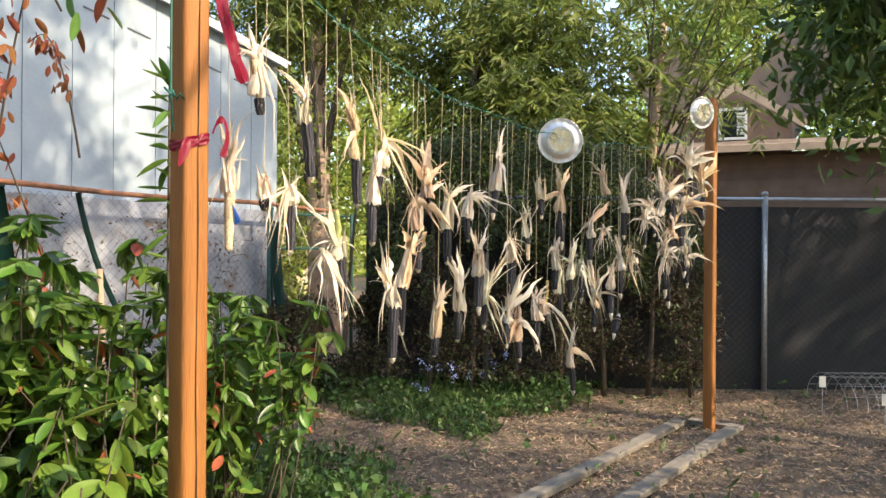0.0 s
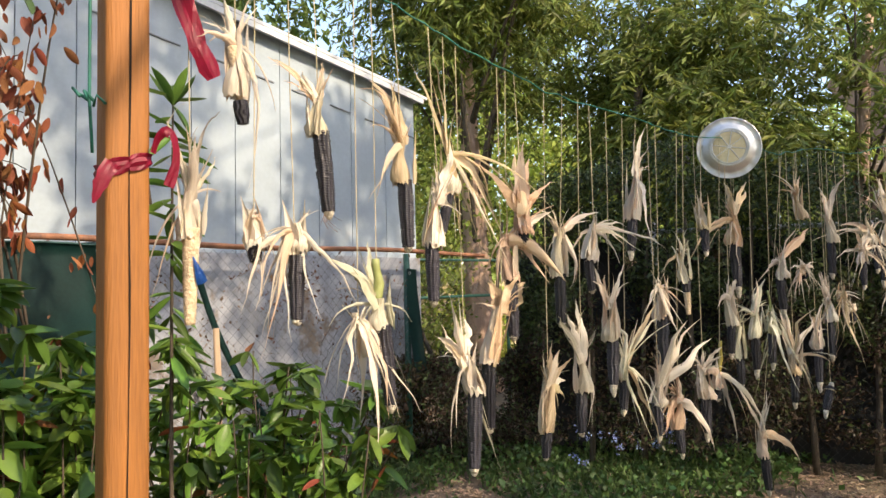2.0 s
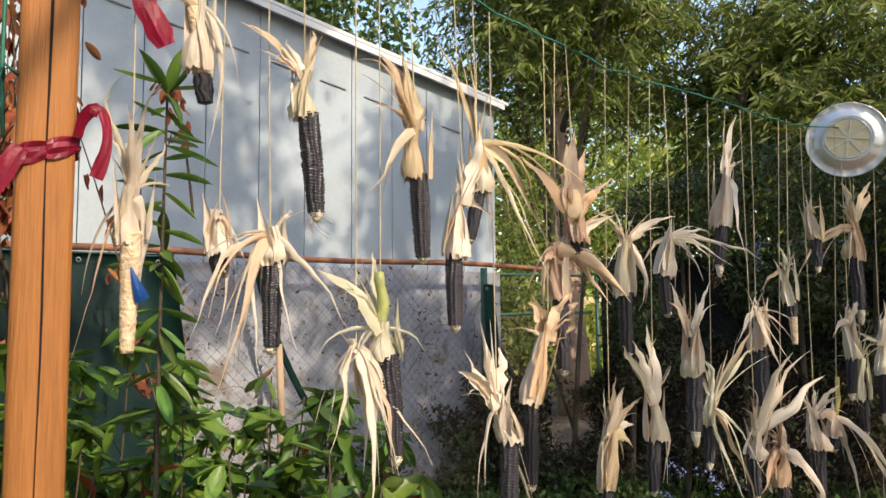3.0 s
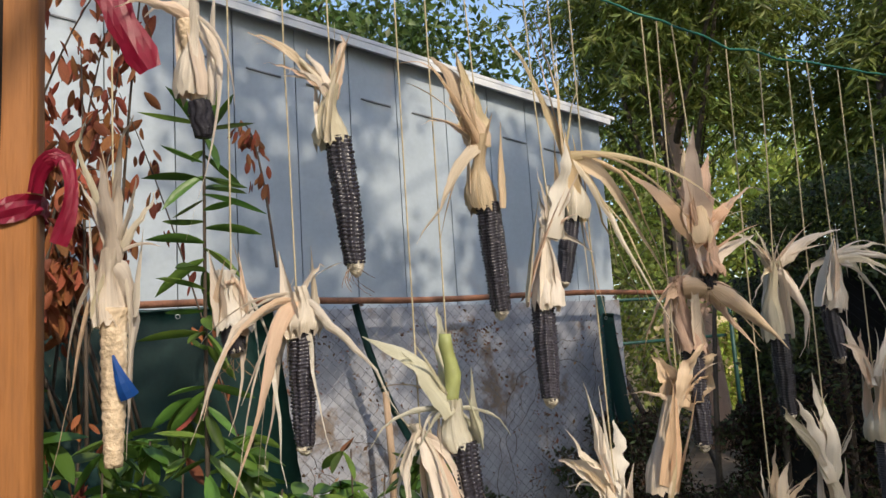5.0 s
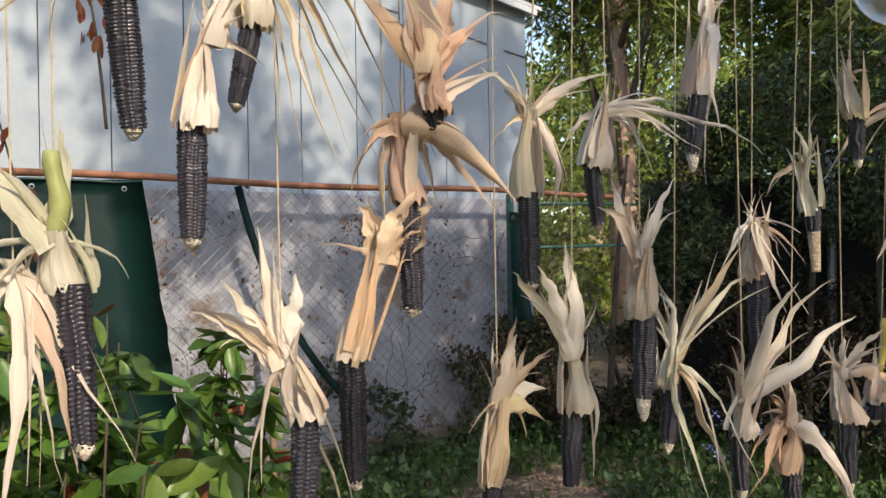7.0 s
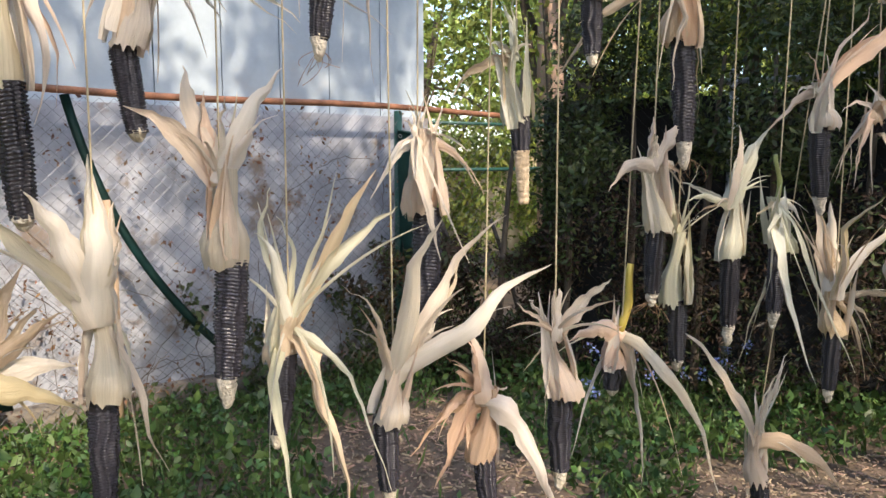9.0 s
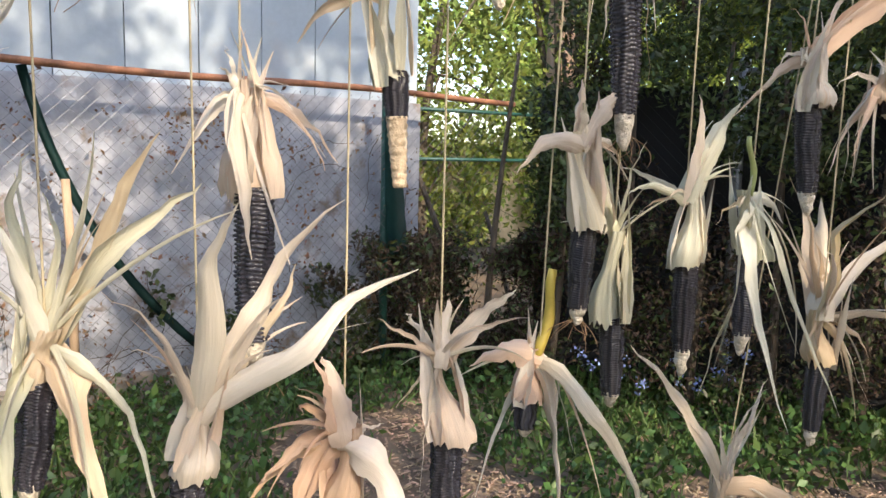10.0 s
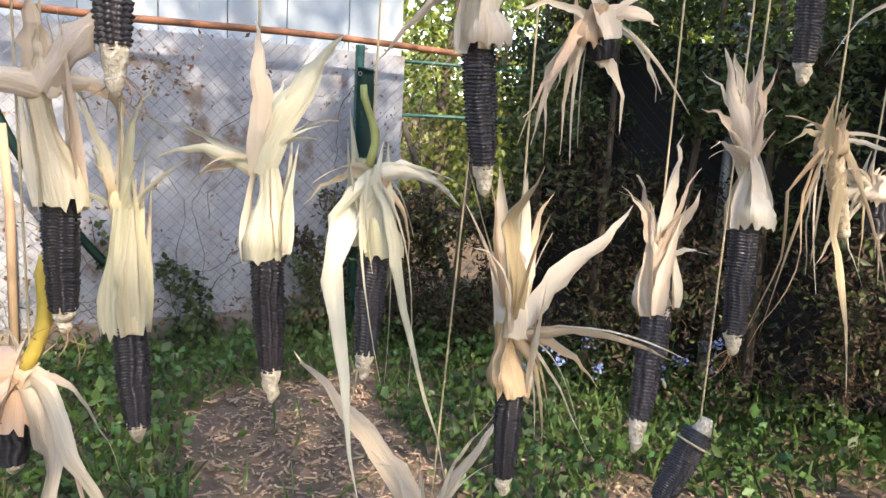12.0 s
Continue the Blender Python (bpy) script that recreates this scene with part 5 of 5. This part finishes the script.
# the two front shrubs take the leaf colour with sun painted in
shrub(-1.80, 0.60, many(g, 14, 0.35, 0.35, 0.6, 1.12), "bright sunlit shrub at the foot of the post", 16, 0.105, per=10, green=M_LEAFSUN)
shrub(-1.95, 0.95, many(g, 12, 0.22, 0.22, 0.55, 0.95), "bright sunlit low shrub before the post", 17, 0.10, 0.04, per=10, green=M_LEAFSUN)


def sapling(x, y):
    g = random.Random(8)
    ob = thing("sapling", pose(x, y, 0), "slender young sapling with narrow paired green leaves", "sapling")
    bm = bmesh.new()
    pts = bezier((0, 0, 0), (0.03, -0.02, 1.1), (0, 0.0, 2.16), 16)
    tube(bm, pts, [0.009 - 0.0004 * i for i in range(16)], 7)
    part("stem", bm, M_TWIG, ob, "", True)
    z, turn = 1.35, 0.0
    while z < 2.15:
        p = pts[int(z / 2.16 * 15)]
        for q in (0, 180):
            size = g.uniform(0.08, 0.135)
            lf = new("leaf", leaf_mesh(g.randrange(4), M_LEAF))
            lf.parent = ob
            lf.matrix_local = pose(p.x, p.y, z + g.uniform(-0.02, 0.02), 0, 0, turn + q + g.uniform(-25, 25)) @ pose(0, 0, 0, g.uniform(-45, 30), g.uniform(-30, 30), 0) @ Matrix.Diagonal((size * 0.55, size, size * 0.9, 1))
        turn += 70 + g.uniform(-20, 20)
        z += g.uniform(0.022, 0.05)
    for q in range(5):
        lf = new("leaf", leaf_mesh(g.randrange(4), M_LEAF))
        lf.parent = ob
        lf.matrix_local = pose(0, 0, 2.13, 0, 0, q * 72) @ pose(0, 0, 0, 65, 0, 0) @ Matrix.Diagonal((0.08, 0.12, 0.12, 1))
    return ob


sapling(-2.52, 1.62)


# dead branch with rust-red leaves, over the shrubs
def dead_branch(x, y, z0, z1, n, seed, label, spread):
    g = random.Random(seed)
    ob = thing("dead_branch", pose(x, y, 0), label, "dead branch", "dead branches")
    for k in range(n):
        bm = bmesh.new()
        st = Vector((g.uniform(-spread, spread), g.uniform(-spread, spread), 0 if k == 0 else z0 * 0.8))
        en = Vector((g.uniform(-spread, spread) * 1.3, g.uniform(-spread, spread) * 1.3, g.uniform(z0, z1)))
        pts = bezier(st, (st + en) / 2 + Vector((0, 0, 0.5)), en, 14)
        tube(bm, pts, [0.007 - 0.0004 * i for i in range(14)], 5)
        part("twig", bm, M_TWIG, ob, "", True)
        for q in range(42):
            p = pts[g.randrange(4, 14)]
            size = g.uniform(0.04, 0.085)
            lf = new("leaf", leaf_mesh(g.randrange(4), M_LEAFDEAD))
            lf.parent = ob
            lf.matrix_local = pose(*(p + Vector((g.uniform(-0.05, 0.05), g.uniform(-0.05, 0.05), g.uniform(-0.05, 0.02)))), 0, 0, g.uniform(0, 360)) @ pose(0, 0, 0, g.uniform(-95, -35), g.uniform(-40, 40), 0) @ Matrix.Diagonal((size, size, size, 1))
    return ob


dead_branch(-3.6, 1.12, 1.75, 3.1, 24, 1, "dead branch thick with dry rust-red leaves", 0.34)
dead_branch(-3.75, 1.0, 1.8, 3.0, 22, 5, "dead branch thick with dry brown-red leaves", 0.36)
dead_branch(-3.9, 1.75, 2.5, 2.9, 2, 2, "thin dead twigs with a few dry red leaves", 0.35)

# leafy branch tip hanging in from above
g = random.Random(41)
ob = thing("branch", pose(-2.22, 0.98, 0), "leafy green branch tip hanging from above", "branch")
bm = bmesh.new()
pts = bezier((-0.3, -0.6, 3.3), (-0.1, -0.1, 2.7), (0.05, 0.08, 2.20), 12)
tube(bm, pts, [0.010 - 0.0006 * i for i in range(12)], 6)
part("twig", bm, M_TWIG, ob, "", True)
for k in range(34):
    p = pts[g.randrange(6, 12)] + Vector((g.uniform(-0.12, 0.12), g.uniform(-0.14, 0.14), g.uniform(-0.02, 0.10)))
    lf = new("leaf", leaf_mesh(g.randrange(4), M_LEAF if g.random() > 0.12 else M_LEAFDEAD))
    lf.parent = ob
    sz = g.uniform(0.07, 0.11)
    lf.matrix_local = pose(*p, 0, 0, g.uniform(0, 360)) @ pose(0, 0, 0, g.uniform(-80, -30), g.uniform(-30, 30), 0) @ Matrix.Diagonal((sz * 0.8, sz, sz, 1))

# ---- ribbons on the near post ----
band = thing("ribbon", Matrix(), "crimson satin ribbon tied round the wooden post", "ribbon", "crimson ribbons")


def satin(name, pts, widths, face, parent, cup=0.0, twist=0.0, crease=0.14):
    bm = bmesh.new()
    strip(bm, pts, widths, Vector(face), cup, 5, twist=twist, crease=crease, seed=len(name))
    bmesh.ops.solidify(bm, geom=bm.faces[:], thickness=0.0008)
    return part(name, bm, M_RIBBON, parent)


bm = bmesh.new()
rows = []
for q in range(33):
    a = 2 * math.pi * q / 32
    c, d = math.cos(a), math.sin(a)
    far = 0.0475 / max(abs(c), abs(d)) if max(abs(c), abs(d)) > 0.8 else 0.0575
    p = Vector((-1.95 + far * c, 1.335 + far * d, 1.838 + 0.016 * d))
    rows.append([bm.verts.new(p + Vector((c, d, 0)) * (0.0025 * math.sin(h * 2 + q * 0.7)) + Vector((0, 0, 0.0062 * h * (1 + 0.2 * math.sin(q * 0.9))))) for h in (-2.4, -1.2, 0, 1.2, 2.4)])
for a, b in zip(rows, rows[1:]):
    for q in range(4):
        bm.faces.new((a[q], b[q], b[q + 1], a[q + 1]))
bmesh.ops.solidify(bm, geom=bm.faces[:], thickness=0.0008)
part("band", bm, M_RIBBON, band)
loop = bezier((-1.895, 1.378, 1.862), (-1.885, 1.385, 1.915), (-1.885, 1.412, 1.905), 7)[:-1] + bezier((-1.885, 1.412, 1.905), (-1.88, 1.432, 1.86), (-1.885, 1.405, 1.795), 10)
satin("loop", loop, [0.020 + 0.004 * math.sin(i * 0.5) for i in range(len(loop))], (0.7, 0.6, 0.2), band, twist=0.7)
satin("tail", bezier((-1.897, 1.30, 1.838), (-1.888, 1.283, 1.81), (-1.90, 1.268, 1.755), 9), [0.026, 0.028, 0.029, 0.029, 0.028, 0.026, 0.022, 0.014, 0.004], (1, 0.1, 0.2), band, twist=0.4)
hang = bezier((-1.93, 1.405, 2.46), (-1.915, 1.41, 2.22), (-1.92, 1.515, 2.045), 18)
tagged(satin("ribbon", hang, [0.046 + 0.006 * math.sin(i * 0.8) for i in range(17)] + [0.03], (1, 0.25, 0.1), None, twist=0.35, crease=0.18), "long crimson satin ribbon hanging beside the post", "ribbon", "crimson ribbons")
bm = bmesh.new()
strip(bm, bezier((-1.915, 1.465, 1.655), (-1.905, 1.475, 1.62), (-1.915, 1.485, 1.60), 6), [0.003, 0.008, 0.013, 0.018, 0.022, 0.024], Vector((1, 0, 0)), 0.2, 3)
bmesh.ops.solidify(bm, geom=bm.faces[:], thickness=0.001)
tagged(part("tape_scrap", bm, M_BLUE), "scrap of blue tape on the pale cob", "tape")
# the cord's tie on the near post
bm = bmesh.new()
tube(bm, [Vector((-1.915 + 0.012 * math.sin(q * 1.7), 1.285 - 0.006 * q + 0.008 * math.cos(q * 2.3), 1.955 + 0.012 * math.sin(q * 2.1) + 0.002 * q)) for q in range(9)], 0.0032, 6)
tube(bm, [Vector((-1.95, 1.275, 2.9)), Vector((-1.95, 1.272, 2.4)), Vector((-1.945, 1.27, 1.97)), Vector((-1.94, 1.275, 1.86))], 0.0035, 6)
tagged(part("green_cord", bm, M_NET, smooth=True), "green cord hanging down the near post with a knot", "cord")

# ---- bed boards, cages ----


def bed_board(a, b, label):
    m, ln = rod(a, b)
    bm = bmesh.new()
    box(bm, (0.11, 0.042, ln), m, 0.006)
    for v in bm.verts:
        v.co += Vector((0.004 * noise.noise(v.co * 3), 0, 0.004 * noise.noise(v.co * 4 + Vector((5, 0, 0)))))
    tagged(part("bed_board", bm, M_BOARD), label, "board", "garden bed boards")


bed_board((-2.24, 1.2, 0.05), (-2.24, 6.32, 0.05), "weathered grey timber edging of the garden bed")
bed_board((-1.76, 1.9, 0.05), (-1.80, 6.42, 0.05), "weathered grey timber edging of the garden bed")
bed_board((-2.20, 6.42, 0.04), (-1.84, 6.42, 0.04), "short dark timber end of the garden bed")


def cage(m, ln, rad, label):
    ob = thing("wire_cage", m, label, "wire cage", "wire cages")
    for k in range(int(ln / 0.1) + 1):
        bm = bmesh.new()
        tube(bm, [Vector((rad * math.cos(a) * 1.3, k * 0.1, rad * math.sin(a))) for a in np.linspace(0, math.pi, 12)], 0.0025, 4, False)
        part("hoop", bm, M_GALV, ob)
    for a in np.linspace(0.05, math.pi - 0.05, 9):
        bm = bmesh.new()
        tube(bm, [Vector((rad * math.cos(a) * 1.3, 0, rad * math.sin(a))), Vector((rad * math.cos(a) * 1.3, ln, rad * math.sin(a)))], 0.0025, 4, False)
        part("long_wire", bm, M_GALV, ob)


cage(pose(-1.45, 8.25, 0.0, 0, 0, -52), 1.3, 0.30, "galvanised wire mesh cage lying on the wood chips")
cage(pose(-0.85, 8.0, 0.0, 0, 0, -48), 1.3, 0.30, "galvanised wire mesh cage beside the screened fence")


def marker(x, y, h, label):
    ob = thing("plant_marker", pose(x, y, 0, 0, 0, 20), label, "plant marker", "plant markers")
    bm = bmesh.new()
    tube(bm, [(0, 0, 0), (0, 0, h)], 0.003, 5)
    part("stake", bm, M_GALV, ob)
    bm = bmesh.new()
    box(bm, (0.055, 0.004, 0.10), pose(0, -0.006, h - 0.04), 0.001)
    part("tag", bm, M_WHITE, ob, "blank white tag")


marker(-1.36, 7.55, 0.36, "blank white tag on a thin metal stake")
marker(-0.82, 7.2, 0.32, "blank white tag on a thin metal stake")

# ---- blue flowers before the hedge ----
g = np.random.default_rng(77)
for k in range(16):
    x, y, z = -4.35 + g.uniform(-0.25, 0.35), g.uniform(5.3, 6.6), g.uniform(0.18, 0.62)
    ob = thing("flower", pose(x, y, 0), "pale blue flower cluster on a thin stem by the hedge", "flower", "blue flowers")
    bm = bmesh.new()
    tube(bm, bezier((0, 0, 0), (0.02, 0, z * 0.6), (0.03, 0.01, z), 6), 0.002, 4)
    part("stem", bm, M_GRASS, ob)
    pp = np.array([(0.03, 0.01, z)] * 16) + g.normal(size=(16, 3)) * 0.018
    leaf_cloud("petals", pp, np.array(0.022), g, M_FLOWER, ob, aspect=0.8, up=0.2)

bm = bmesh.new()
tube(bm, bezier((-24, 20, 10.5), (-9, 21, 9.4), (8, 22, 10.2), 20), 0.02, 6)
tagged(part("overhead_cable", bm, M_CABLE), "thin dark overhead cable crossing the sky", "cable")

# ---- house beyond the fence ----
HM = Matrix.Translation((-4.95, 17.3, 0)) @ pose(0, 0, 0, 0, 0, 17)
house = thing("house", HM, "brown clapboard house with a gable and a small white window", "house")
for k in range(26):
    z = 0.1 + k * 0.14
    bm = bmesh.new()
    box(bm, (9.0, 0.03, 0.145), pose(1.8, -0.012, z, 6, 0, 0))
    part("clapboard", bm, M_SIDING, house)
bm = bmesh.new()
box(bm, (9.0, 4.0, 3.75), pose(1.8, 2.02, 1.87))
part("wall", bm, M_SIDING, house)
bm = bmesh.new()
box(bm, (9.6, 0.9, 0.07), pose(1.8, -0.15, 3.90, 16, 0, 0))
part("porch_roof", bm, M_ROOF, house)
bm = bmesh.new()
box(bm, (9.6, 0.04, 0.16), pose(1.8, -0.60, 3.77), 0.008)
part("fascia", bm, M_FASCIA, house, "sunlit tan fascia")
bm = bmesh.new()
pr = [(-1.2, 3.8), (1.2, 3.8), (1.2, 4.42), (0.0, 5.18), (-1.2, 4.42)]
fr = [bm.verts.new((px, 0.3, pz)) for px, pz in pr]
bk = [bm.verts.new((px, 4.0, pz)) for px, pz in pr]
bm.faces.new(fr)
bm.faces.new(bk[::-1])
for q in range(5):
    bm.faces.new((fr[q], bk[q], bk[(q + 1) % 5], fr[(q + 1) % 5]))
bmesh.ops.recalc_face_normals(bm, faces=bm.faces)
part("gable", bm, M_SIDING, house)
for sx in (-1, 1):
    bm = bmesh.new()
    m, ln = rod((0.0, 1.9, 5.26), (sx * 1.45, 1.9, 4.33))
    box(bm, (0.10, 4.4, ln), m)
    part("roof", bm, M_ROOF, house)
    bm = bmesh.new()
    m, ln = rod((0.0, -0.1, 5.24), (sx * 1.45, -0.1, 4.31))
    box(bm, (0.05, 0.16, ln), m @ pose(0, 0, 0, 0, 0, 0))
    part("barge_board", bm, M_FASCIA, house, "tan barge board")
win = part("window", box(bmesh.new(), (0.50, 0.04, 0.62), pose(-0.05, 0.27, 4.45)), M_GLASS, house, "dark window with louvres")
for dx, dz, sx, sz in ((-0.28, 0, 0.06, 0.74), (0.28, 0, 0.06, 0.74), (0, 0.34, 0.50, 0.06), (0, -0.34, 0.50, 0.06)):
    part("frame", box(bmesh.new(), (sx, 0.06, sz), pose(-0.05 + dx, 0.255, 4.45 + dz), 0.006), M_WHITE, win, "white painted frame")
for k in range(7):
    part("louvre", box(bmesh.new(), (0.19, 0.03, 0.05), pose(0.13, 0.235, 4.22 + k * 0.075, 30, 0, 0)), M_WHITE, win, "white louvre")
